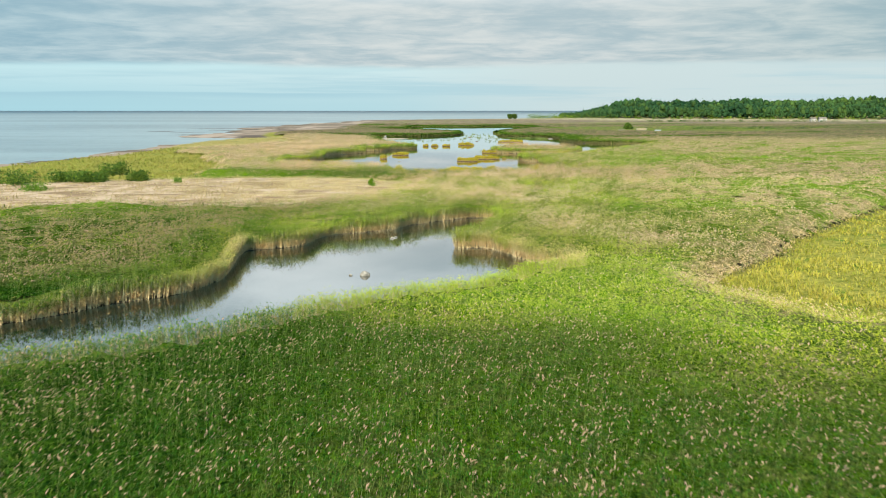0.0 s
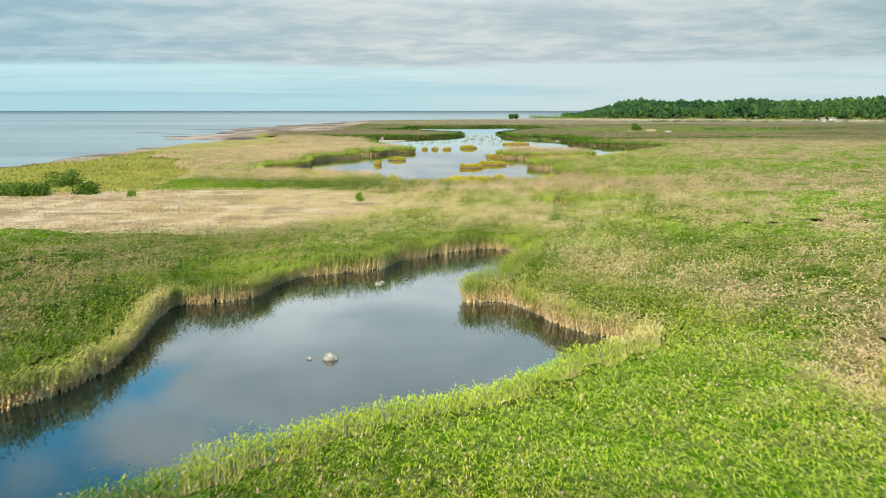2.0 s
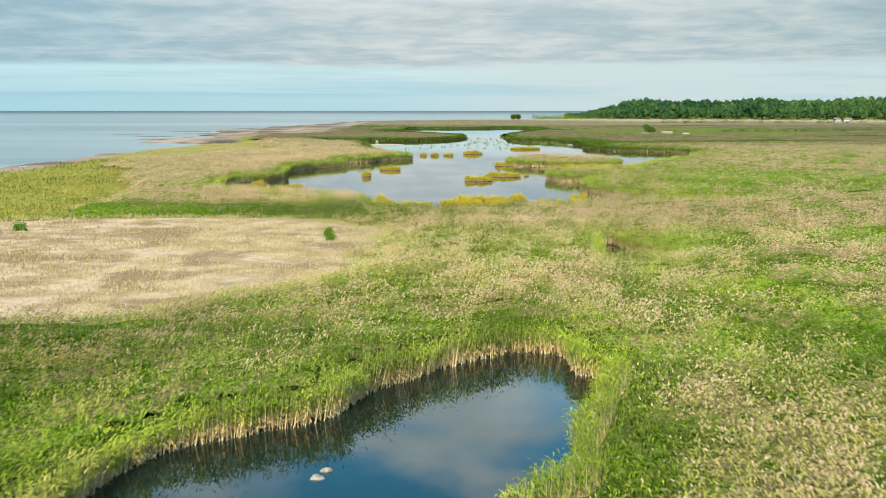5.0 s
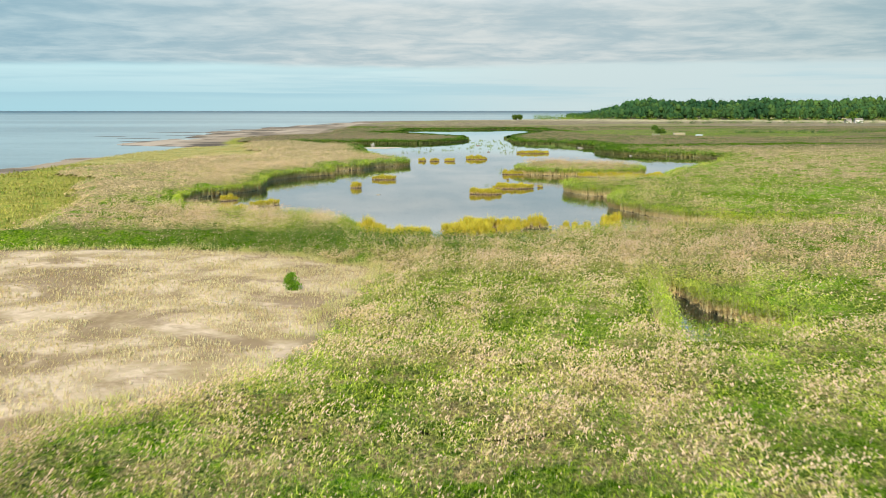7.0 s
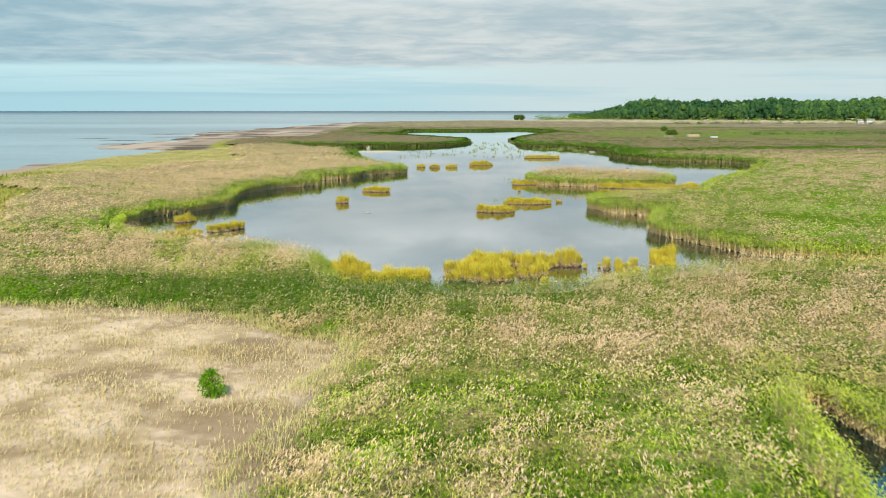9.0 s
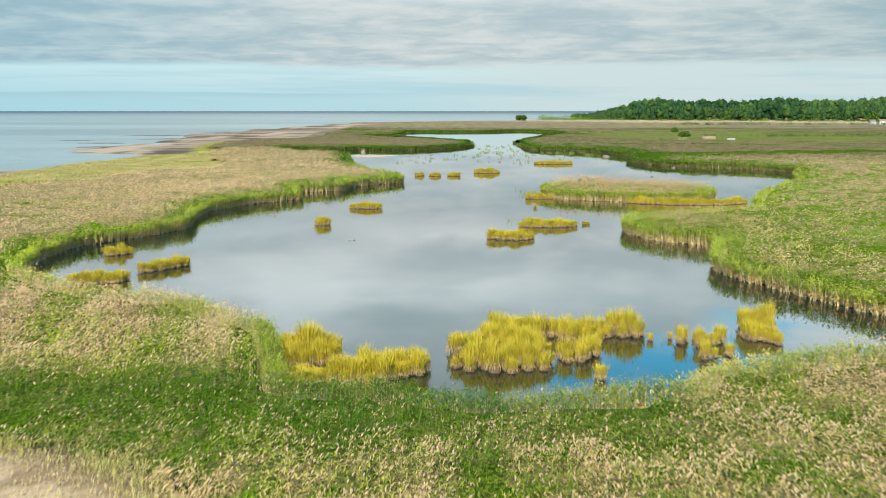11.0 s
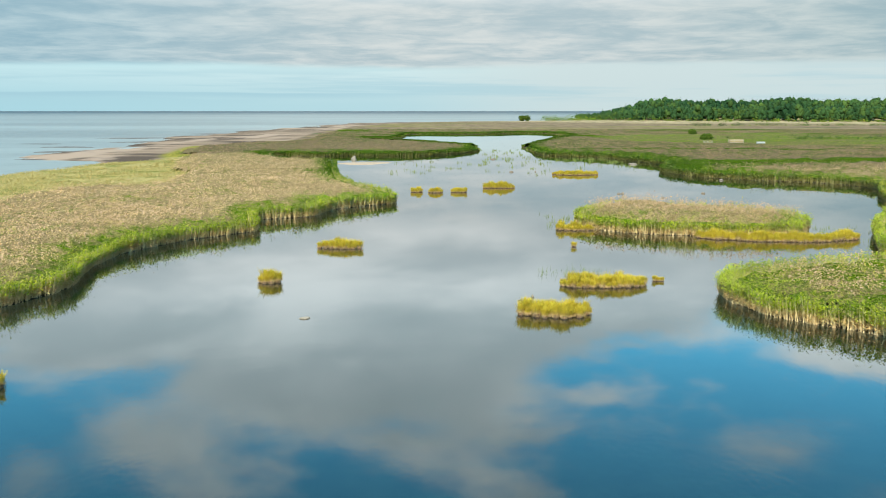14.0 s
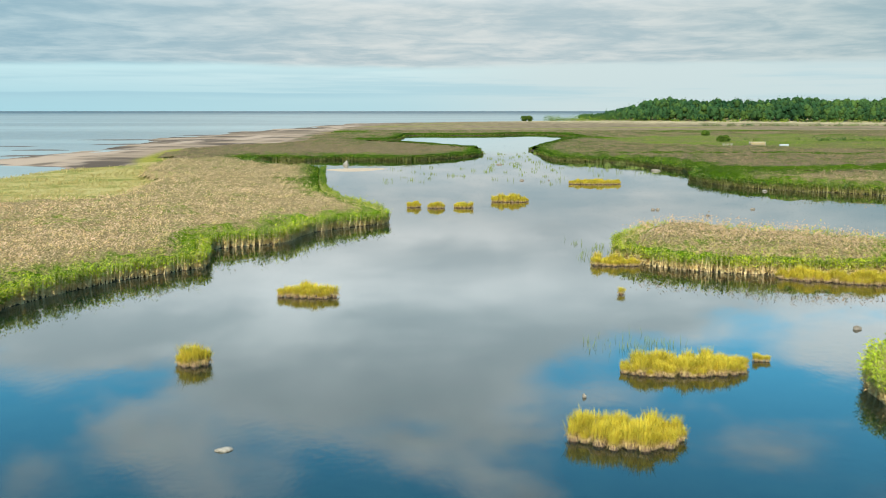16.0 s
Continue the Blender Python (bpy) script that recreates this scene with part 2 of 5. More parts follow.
def water_material(name, base, rough, height, scale, bands=0.0):
    m, nt, bsdf, out = material(name)
    pos = position(nt)
    patch = noise_tex(nt, stretched(nt, pos, 0.09, 0.045, 1), 1.0, 4.0, 0.6, 0.5)
    dark = noise_tex(nt, pos, 0.5, 5.0, 0.7)
    col = mix_col(nt, map_range(nt, dark, 0.3, 0.75), base, tuple(x * 1.9 for x in base))
    if bands:
        bsdf.inputs["Specular IOR Level"].default_value = 0.28
        swell = noise_tex(nt, stretched(nt, pos, 0.0012, 0.006, 1), 1.0, 5.0, 0.6, 0.4)
        col = mix_col(nt, map_range(nt, swell, 0.40, 0.62, 0.0, bands), col, tuple(x * 2.6 for x in base))
        sp = nt.nodes.new("ShaderNodeSeparateXYZ")
        nt.links.new(pos, sp.inputs[0])
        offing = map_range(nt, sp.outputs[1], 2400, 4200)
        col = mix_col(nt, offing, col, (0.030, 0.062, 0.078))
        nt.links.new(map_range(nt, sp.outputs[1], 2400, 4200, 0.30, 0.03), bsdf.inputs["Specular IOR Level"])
    nt.links.new(col, bsdf.inputs["Base Color"])
    bsdf.inputs["IOR"].default_value = 1.36
    if not bands:
        bsdf.inputs["Coat Weight"].default_value, bsdf.inputs["Coat IOR"].default_value, bsdf.inputs["Coat Roughness"].default_value = 0.65, 1.33, 0.015
    nt.links.new(map_range(nt, patch, 0.45, 0.75, rough, rough + 0.03), bsdf.inputs["Roughness"])
    rip = noise_tex(nt, stretched(nt, pos, 1.0, 0.6, 1), scale, 4.0, 0.6)
    h = math_node(nt, "MULTIPLY", rip, map_range(nt, patch, 0.42, 0.66, 0.12, 1.0))
    bump(nt, bsdf, h, 1.0, height)
    return m


GROUND = ground_material()
LAGOON_WATER = water_material("lagoon water", (0.004, 0.009, 0.006), 0.0, 0.008, 2.4)
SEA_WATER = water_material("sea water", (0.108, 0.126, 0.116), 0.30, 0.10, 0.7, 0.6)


def plain(name, low, high, scale, rough=0.8, depth=0.02):
    m, nt, bsdf, out = material(name)
    pos = position(nt)
    n = noise_tex(nt, pos, scale, 5.0, 0.65)
    stain = noise_tex(nt, pos, scale * 0.2, 3.0)
    col = mix_col(nt, math_node(nt, "MULTIPLY_ADD", map_range(nt, n, 0.3, 0.7), 0.7, math_node(nt, "MULTIPLY", stain, 0.3)), low, high)
    nt.links.new(col, bsdf.inputs["Base Color"])
    bsdf.inputs["Roughness"].default_value = rough
    bsdf.inputs["Specular IOR Level"].default_value = 0.15
    bump(nt, bsdf, n, 0.7, depth)
    return m


ROOT = plain("sedge root", (0.06, 0.04, 0.025), (0.22, 0.14, 0.085), 9.0)
BOULDER = plain("boulder", (0.12, 0.10, 0.07), (0.36, 0.32, 0.26), 4.0)
BARK = plain("bark", (0.07, 0.05, 0.035), (0.16, 0.12, 0.085), 8.0)
WOOD = plain("weathered wood", (0.20, 0.17, 0.13), (0.42, 0.37, 0.30), 6.0)
GREY = plain("grey zinc", (0.26, 0.28, 0.29), (0.42, 0.43, 0.43), 3.0, 0.5)
STONE = plain("brown stone", (0.10, 0.08, 0.06), (0.26, 0.22, 0.17), 4.0)
PLASTER = plain("pale plaster", (0.52, 0.44, 0.37), (0.70, 0.61, 0.52), 1.2, 0.85, 0.01)
SLATE = plain("dark glass", (0.03, 0.035, 0.04), (0.06, 0.07, 0.08), 2.0, 0.3, 0.002)
HAY = plain("old hay", (0.20, 0.15, 0.07), (0.42, 0.33, 0.17), 3.0)
WET_SAND = plain("wet sand", (0.07, 0.052, 0.038), (0.17, 0.125, 0.085), 0.4, 0.6, 0.02)
SPIT_SAND = plain("pale sand", (0.34, 0.25, 0.17), (0.48, 0.37, 0.26), 1.5, 0.9, 0.03)
FOLIAGE = blade_material("broad leaves", (0.011, 0.040, 0.013), (0.040, 0.098, 0.024), (0.12, 0.18, 0.04), 0.2, 0.02)
WOODLAND = blade_material("woodland leaves", (0.010, 0.036, 0.016), (0.040, 0.092, 0.030), (0.12, 0.18, 0.04), 0.2, 0.012)
SAPLING = blade_material("sapling leaves", (0.05, 0.15, 0.008), (0.17, 0.32, 0.02), (0.30, 0.33, 0.05), 0.3, 0.5)
NEEDLE = blade_material("bush leaves", (0.04, 0.12, 0.015), (0.10, 0.21, 0.03), (0.25, 0.28, 0.06), 0.3, 0.5)

# ================= plan: shores and zones =================
POND = [(-46, 62), (-33.3, 69.8), (-27.3, 77.1), (-22.5, 82.3), (-21, 89), (-21.6, 97), (-22.4, 106.5), (-19.8, 108.8),
        (-16.5, 111.5), (-15.2, 118.5), (-13.3, 121.5), (-10, 123.9), (-6.5, 126.5), (-4.8, 130.5), (-1.3, 135.2), (2.6, 138.8),
        (5.2, 140.2), (7.2, 138.4), (7.6, 134.6), (9.2, 133.4), (8.4, 129), (5.8, 120), (4.6, 115.5), (2.4, 112.5), (1.5, 110.2), (2.4, 109.3), (5, 109.3),
        (7, 105), (8.7, 100.5), (10.6, 97.5), (12.8, 95), (13, 92.5), (9.5, 88), (7, 86), (3.6, 81.5), (0, 78.5), (-3, 76.3),
        (-6, 74.2), (-9, 70.5), (-11.8, 67), (-14.5, 63.5), (-19, 59.5), (-24, 56), (-34, 50), (-46, 46)]
LAGOON_WEST = [(-46.5, 272), (-47.5, 284), (-46.5, 289), (-43, 295), (-40, 301), (-38.5, 308), (-40, 316), (-40.8, 325),
               (-39.8, 333), (-36.5, 341), (-32, 347.5), (-28.9, 351.2), (-29, 354), (-31, 362), (-30.5, 366), (-27.8, 368),
               (-23, 371.5), (-21.5, 380), (-18, 385.5), (-11.8, 392), (-11, 396), (-13.5, 404), (-17, 413), (-23, 429),
               (-28, 455), (-33, 490), (-36, 512), (-48, 520), (-62, 545), (-66, 560), (-61, 577), (-50, 570), (-38, 577),
               (-18, 574), (-7, 581), (6, 600), (13, 620), (13, 645)]
LAGOON_EAST = [(32, 655), (35, 628), (35, 588), (39.6, 574), (48, 567), (56, 556), (61, 538), (66, 521), (65, 500),
               (59.5, 486), (63, 465), (73, 452.5), (88, 441), (93, 425), (85, 405), (80, 388), (74, 377), (66, 362),
               (60, 352), (55, 340), (51, 330), (49, 321), (44, 317.5), (36, 315), (29.6, 312), (25.5, 308), (24, 303.5),
               (25.3, 296), (28.7, 291.5), (31.8, 288), (31, 281), (28.4, 273.5), (27.6, 269.5), (28.6, 264.5),
               (30.3, 259.5), (33, 252.5), (35.8, 247.5), (41.5, 246), (46, 244), (54, 243)]
LAGOON_SOUTH = [(57, 238), (47, 235), (40, 233), (30, 231), (21.5, 229), (17.5, 226.5), (15.5, 227), (13.5, 224), (9, 221.5),
                (1, 220.5), (-3.5, 222), (-8, 222.5), (-10.8, 224), (-12.5, 231), (-14.5, 238.5), (-18.5, 242), (-22, 247),
                (-29, 250.5), (-34, 252.5), (-39, 258), (-44, 264)]
FAR_LAGOON = [(13, 640), (13.5, 662), (2, 685), (-14.5, 720), (-33, 752), (-47, 779), (-30, 799), (-27, 850), (-23, 893), (27, 895),
              (60, 924), (79, 881), (78, 831), (62, 779), (46, 712), (36, 666), (32, 645)]
POOL = [(18.2, 190.6), (20.2, 191.2), (20.6, 186.2), (21.4, 183.4), (22.6, 181), (24, 178.6), (25, 175.6), (23, 173.0), (19, 171.6), (15.8, 171.8), (15.6, 174.4),
        (16.4, 179), (17.3, 185)]
ISLAND = [(19, 356), (23.4, 350.5), (27.6, 348), (32.2, 347), (38, 346), (46, 347), (51, 353), (51.5, 361), (46, 369.5), (37, 373),
          (30.6, 377), (24.4, 375), (19, 364)]
SHORE = [(-150, -400), (-138, 100), (-127, 265), (-123, 300), (-116, 340), (-118, 400), (-121, 430), (-125, 470), (-133, 520),
         (-152, 560), (-160, 585), (-158, 615), (-152, 665), (-163, 760), (-160, 830), (-166, 970), (-142, 1075), (-134, 1240),
         (-117, 1440), (12, 1600), (120, 1690), (205, 1760), (225, 2060), (600, 2300), (6000, 2420), (6100, 4980)]
GREENLINE = [(-146, -400), (-133, 100), (-123, 265), (-119, 300), (-112, 340), (-114, 400), (-117, 430), (-118, 470), (-117, 500),
             (-112, 520), (-98, 543), (-108, 575), (-121, 660), (-104, 700), (-86, 745), (-95, 895), (-92, 1180), (-59, 1395),
             (15, 1560), (125, 1660), (212, 1740), (232, 2040), (620, 2280), (6050, 2400), (6150, 4980)]
INLET = [(-170, 470), (-122, 441), (-119.5, 468), (-115, 490), (-113, 508), (-114.5, 526), (-118, 535), (-131, 541), (-146, 547), (-158, 556), (-190, 560)]
DRY_FLAT = [(-60, 148), (-27, 146.5), (-22, 152.5), (-18, 157), (-14.5, 161), (-11.5, 166), (-9.8, 173), (-8.7, 183), (-8.4, 190),
            (-7, 200), (-9, 205.5), (-13, 208), (-18, 213.5), (-30, 217.5), (-45, 218), (-62, 214), (-80, 206), (-98, 196),
            (-100, 168), (-75, 155)]
YELLOW_MEADOW = [(95, 175), (70, 149), (55, 130), (45, 115.5), (37, 101.7), (24.5, 83.5), (25.5, 77), (28.5, 70.5), (32.2, 67.6), (60, 66), (110, 90)]


def rounded(pts, closed=True, steps=5, wild=0.0, seed=0):
    """A smooth line through the points, roughened a little."""
    p = np.array(pts, float)
    n = len(p)
    out = []
    for i in range(n if closed else n - 1):
        a, b, c, d = (p[(i + k) % n] if closed else p[min(max(i + k, 0), n - 1)] for k in (-1, 0, 1, 2))
        for t in np.arange(steps) / steps:
            out.append(0.5 * (2 * b + (c - a) * t + (2 * a - 5 * b + 4 * c - d) * t * t + (3 * b - a - 3 * c + d) * t ** 3))
    if not closed:
        out.append(p[-1])
    out = np.array(out)
    if wild:
        r = np.random.RandomState(seed)
        k = r.randn(len(out), 2) * wild
        k = (k + np.roll(k, 1, 0)) / 2
        out = out + k
    return out


def signed(px, py, poly):
    """Distance to a closed line, above zero inside."""
    out = np.empty(len(px))
    a, b = poly, np.roll(poly, -1, 0)
    ab = b - a
    ll = (ab ** 2).sum(1) + 1e-12
    for s in range(0, len(px), 20000):
        x, y = px[s:s + 20000, None], py[s:s + 20000, None]
        t = np.clip(((x - a[:, 0]) * ab[:, 0] + (y - a[:, 1]) * ab[:, 1]) / ll, 0, 1)
        d = np.sqrt(((x - a[:, 0] - t * ab[:, 0]) ** 2 + (y - a[:, 1] - t * ab[:, 1]) ** 2).min(1))
        cross = ((a[:, 1] > y) != (b[:, 1] > y)) & (x < (b[:, 0] - a[:, 0]) * (y - a[:, 1]) / (b[:, 1] - a[:, 1] + 1e-12) + a[:, 0])
        out[s:s + 20000] = np.where(cross.sum(1) % 2, d, -d)
    return out


LINES = {
    "pond": rounded(POND, wild=0.16, seed=1),
    "lagoon": rounded(LAGOON_WEST + LAGOON_EAST + LAGOON_SOUTH, wild=0.16, seed=2),
    "far": rounded(FAR_LAGOON, wild=0.5, seed=3),
    "pool": rounded(POOL, wild=0.12, seed=4),
    "island": rounded(ISLAND, wild=0.15, seed=5),
    "dry": rounded(DRY_FLAT, wild=0.3, seed=6),
    "inlet": rounded(INLET, wild=0.6, seed=8),
    "meadow": rounded(YELLOW_MEADOW, wild=0.3, seed=7),
}
SHORE_LINE, GREEN_LINE = np.array(SHORE, float), np.array(GREENLINE, float)


def smooth(v, a, b):
    t = np.clip((v - a) / (b - a), 0, 1)
    return t * t * (3 - 2 * t)


class Raster:
    """Fields on a grid over a part of the plan, read back between its points."""

    def __init__(self, x0, x1, y0, y1, step):
        self.x0, self.y0, self.step = x0, y0, step
        self.nx, self.ny = int((x1 - x0) / step) + 1, int((y1 - y0) / step) + 1
        gx, gy = np.meshgrid(x0 + np.arange(self.nx) * step, y0 + np.arange(self.ny) * step)
        gx, gy = gx.ravel(), gy.ravel()
        self.f = {}
        for k, line in LINES.items():
            lo, hi = line.min(0) - 40, line.max(0) + 40
            near = (gx > lo[0]) & (gx < hi[0]) & (gy > lo[1]) & (gy < hi[1])
            v = np.full(len(gx), -40.0)
            if near.any():
                v[near] = np.maximum(signed(gx[near], gy[near], line), -40)
            self.f[k] = v.reshape(self.ny, self.nx)

    def read(self, k, x, y):
        u = np.clip((x - self.x0) / self.step, 0, self.nx - 1.001)
        v = np.clip((y - self.y0) / self.step, 0, self.ny - 1.001)
        i, j = u.astype(int), v.astype(int)
        a, b = u - i, v - j
        g = self.f[k]
        return (g[j, i] * (1 - a) + g[j, i + 1] * a) * (1 - b) + (g[j + 1, i] * (1 - a) + g[j + 1, i + 1] * a) * b


NEAR, FAR = Raster(-110, 110, 30, 420, 0.6), Raster(-300, 300, 10, 1000, 3.0)


def read(k, x, y):
    inside = (x > -110) & (x < 110) & (y > 30) & (y < 420)
    return np.where(inside, NEAR.read(k, x, y), np.where((y < 1000) & (np.abs(x) < 300), FAR.read(k, x, y), -40.0))


def fields(x, y):
    """Distance from open water (above zero on land), from the sea, and the zones."""
    lagoon = np.maximum(read("lagoon", x, y), read("far", x, y))
    island = read("island", x, y)
    fresh = np.where(island > -3, np.minimum(lagoon, -island), lagoon)
    water = np.maximum(np.maximum(read("pond", x, y), read("pool", x, y)), fresh)
    sea = x - np.interp(y, SHORE_LINE[:, 1], SHORE_LINE[:, 0])
    green = x - np.interp(y, GREEN_LINE[:, 1], GREEN_LINE[:, 0])
    return -water, sea, green, read("dry", x, y), read("meadow", x, y), island


def value_noise(x, y, scale, seed):
    """Smooth noise from 0 to 1 over the plan."""
    r = np.random.RandomState(seed).rand(256, 256)
    u, v = x / scale + 1000, y / scale + 1000
    i, j = np.floor(u).astype(int), np.floor(v).astype(int)
    a, b = u - i, v - j
    a, b = a * a * (3 - 2 * a), b * b * (3 - 2 * b)
    i0, i1, j0, j1 = i % 256, (i + 1) % 256, j % 256, (j + 1) % 256
    return (r[j0, i0] * (1 - a) + r[j0, i1] * a) * (1 - b) + (r[j1, i0] * (1 - a) + r[j1, i1] * a) * b


def clouded(x, y, scale, seed):
    return 0.6 * value_noise(x, y, scale, seed) + 0.28 * value_noise(x, y, scale / 2.3, seed + 1) + 0.12 * value_noise(x, y, scale / 5.1, seed + 2)


# ================= meshes =================
def mesh_object(name, verts, faces, mat, attrs=None, parent=None, flat=True):
    """One mesh object from arrays; faces all of one length."""
    me = bpy.data.meshes.new(name)
    n, k = len(faces), faces.shape[1]
    me.vertices.add(len(verts))
    me.vertices.foreach_set("co", np.ascontiguousarray(verts, np.float32).ravel())
    me.loops.add(n * k)
    me.loops.foreach_set("vertex_index", np.ascontiguousarray(faces, np.int32).ravel())
    me.polygons.add(n)
    me.polygons.foreach_set("loop_start", np.arange(0, n * k, k, dtype=np.int32))
    me.polygons.foreach_set("use_smooth", np.full(n, not flat))
    for key, v in (attrs or {}).items():
        a = me.attributes.new(key, "FLOAT", "POINT")
        a.data.foreach_set("value", np.ascontiguousarray(v, np.float32))
    me.update(calc_edges=True)
    me.materials.append(mat)
    ob = new(name, me)
    ob.parent = parent
    return ob


def thing(name, label, category, x=0.0, y=0.0, z=0.0, group="", kind=""):
    ob = new(name)
    ob.matrix_world = pose(x, y, z)
    return tagged(ob, label, category, group, kind)


def part(name, bm, mat, parent, label="", flat=False):
    me = bpy.data.meshes.new(name)
    bm.to_mesh(me)
    bm.free()
    for p in me.polygons:
        p.use_smooth = not flat
    me.materials.append(mat)
    ob = new(name, me)
    ob.parent = parent
    return tagged(ob, label)


def stretch(lo, hi, step, grow, far):
    """Even steps from lo to hi, then growing ones on to far."""
    out, s, v = list(np.arange(lo, hi, step)), step, hi
    while v < far:
        out.append(v)
        s *= grow
        v += s
    return np.array(out + [far])


def isle_at(x, y):
    return read("island", x, y)


def upland(x, y):
    """Distance into the reeds from the coastal grassland in the west."""
    edge = np.interp(y, [120, 260, 320, 360], [-60, -64, -78, -118]) + 14 * (value_noise(x, y, 22, 91) - 0.5) + 5 * (value_noise(x, y, 6, 92) - 0.5)
    green = x - np.interp(y, GREEN_LINE[:, 1], GREEN_LINE[:, 0])
    strip = green - np.interp(y, [340, 400, 420, 470, 510, 540], [16, 36, 52, 46, 36, 8]) - 12 * (value_noise(x, y, 18, 93) - 0.5)
    return np.minimum(x - edge, strip)


XS = np.concatenate([-stretch(112, 130, 2.5, 1.35, 6000)[::-1], np.arange(-110, 100, 1.5), stretch(100, 110, 2.0, 1.16, 6000)])
YS = np.concatenate([[-600, -200, -60, 0, 20], np.arange(26.2, 420, 1.45), stretch(421, 430, 1.5, 1.03, 4980)])
GX, GY = [g.ravel() for g in np.meshgrid(XS, YS)]
GW, GSEA, GGREEN, GDRY, GMEADOW, GISLE = fields(GX, GY)


FOREST = ([200, 235, 346, 600, 1000, 1800], [1790, 1750, 1665, 1545, 1380, 1100])   # the wood's front edge, x and y


def land_height(w, sea, green, dry, x, y):
    bank = np.where(w < 0, np.maximum(-0.9, w * 0.35), 0.02 + 0.28 * smooth(w, 0, 1.2))
    beach = np.clip(sea * 0.010, -1.2, 0.35) + 0.5 * (clouded(x * 1.6, y * 0.22, 20, 31) - 0.5) * smooth(sea, -75, -10) * smooth(-sea, -40, -5)
    z = np.where(green < 0, np.minimum(beach, bank), bank)
    z = np.where(green < 4, z - 0.55 * smooth(read("inlet", x, y), -4, 4), z)
    z = z + 0.35 * smooth(dry, -3, 5) + 0.12 * (clouded(x, y, 9, 41) - 0.5) * smooth(w, 0.5, 4)
    rise = 16 * smooth(y - np.interp(x, FOREST[0], FOREST[1]), 10, 220) * smooth(x / np.maximum(y - 120, 1), 0.15, 0.23)
    return z + rise * (green > 0)


GZ = land_height(GW, GSEA, GGREEN, GDRY, GX, GY)
nx, ny = len(XS), len(YS)
idx = np.arange(nx * ny).reshape(ny, nx)
QUADS = np.stack([idx[:-1, :-1], idx[:-1, 1:], idx[1:, 1:], idx[1:, :-1]], -1).reshape(-1, 4)
ground = mesh_object("ground", np.stack([GX, GY, GZ], 1), QUADS, GROUND, {
    "sand": smooth(GDRY, -1.5, 2) * np.where(GW > 0, 1, 0),
    "beach": smooth(-GGREEN, -2, 2),
    "field": smooth(GY, 560, 700) * smooth(GW, 0, 6),
    "gold": smooth(-upland(GX, GY), -3, 1) * smooth(GGREEN, 0, 3) * smooth(GY, 380, 400) * (GY < 560),
    "turf": np.maximum(np.where((GW > 0) & (GGREEN > 0) & (GY < 560) & ((GX > np.interp(GY, [0, 146, 147, 240, 260, 560], [84, 84, 140, 140, 250, 250])) | (GY < 28)), 0.9, 0.0), np.maximum(smooth(GMEADOW, -2, 1), smooth(-GX, 30, 60) * smooth(-GDRY, 0, 3) * smooth(GW, 0, 4) * (GY < 700))),
}, flat=False)
tagged(ground, "flat marshy ground with sand, mud and far fields", "ground", kind="structure")


def sheet(name, x0, x1, y0, y1, z, mat):
    v = np.array([(x0, y0, z), (x1, y0, z), (x1, y1, z), (x0, y1, z)], float)
    return mesh_object(name, v, np.array([[0, 1, 2, 3]]), mat)


tagged(sheet("water", -100, 130, -300, 960, 0.0, LAGOON_WATER), "still dark lagoon water mirroring clouds and blue sky", "water", kind="structure")


def sea_sheet(x0, x1, y0, z, label):
    """Sea in rows; the last ones rise towards the line where sea and sky meet."""
    rows = np.array([y0, 1500, 1900, 2300, 2700, 3100, 3500, 3900, 4300, 4700, 4985], float)
    rise = 9.0 * np.clip((rows - 2000) / 2985, 0, 1) ** 1.6
    v = np.array([(x, y, z + h) for y, h in zip(rows, rise) for x in (x0, x1)])
    k = np.arange(len(rows) - 1)[:, None] * 2
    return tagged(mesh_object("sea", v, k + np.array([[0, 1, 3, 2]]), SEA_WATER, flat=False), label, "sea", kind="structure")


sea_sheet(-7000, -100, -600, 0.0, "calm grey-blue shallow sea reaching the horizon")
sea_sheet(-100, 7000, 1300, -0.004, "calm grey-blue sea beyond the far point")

# ================= reeds =================
DENSE = 22500.0     # reeds per square metre times the squared distance from which they are seen
REACH = 44.0


def seen_from(x, y):
    """How near the flight passes, by the plan."""
    return np.maximum(np.maximum(REACH, np.abs(x + 1) * 2.05), y - 250)


def scatter(x0, x1, y0, y1, factor, seed):
    """Points over a box, denser where the flight passes near."""
    r = np.random.RandomState(seed)
    px, py = [], []
    cell = 8.0
    for cy in np.arange(y0, y1, cell):
        cx = np.arange(x0, x1, cell)
        d = DENSE * factor / seen_from(cx + cell / 2, np.full(len(cx), cy + cell / 2)) ** 2
        n = r.poisson(d * cell * cell)
        px.append(np.repeat(cx, n) + r.rand(n.sum()) * cell)
        py.append(cy + r.rand(n.sum()) * cell)
    return np.concatenate(px), np.concatenate(py), r


def kites(base, tip, width, side, sag):
    """Two triangles for each blade: a kite from base to tip that bends by sag."""
    mid = base * 0.55 + tip * 0.45
    mid = mid + np.array([0, 0, 1.0]) * sag[:, None]
    s = side * width[:, None] * 0.5
    v = np.stack([base, mid - s, mid + s, tip], 1).reshape(-1, 3)
    i = np.arange(len(base))[:, None] * 4
    f = np.stack([i + [0, 1, 2], i + [1, 3, 2]], 1).reshape(-1, 3)
    return v, f


def unit(a):
    return np.stack([np.cos(a), np.sin(a), np.zeros(len(a))], 1)


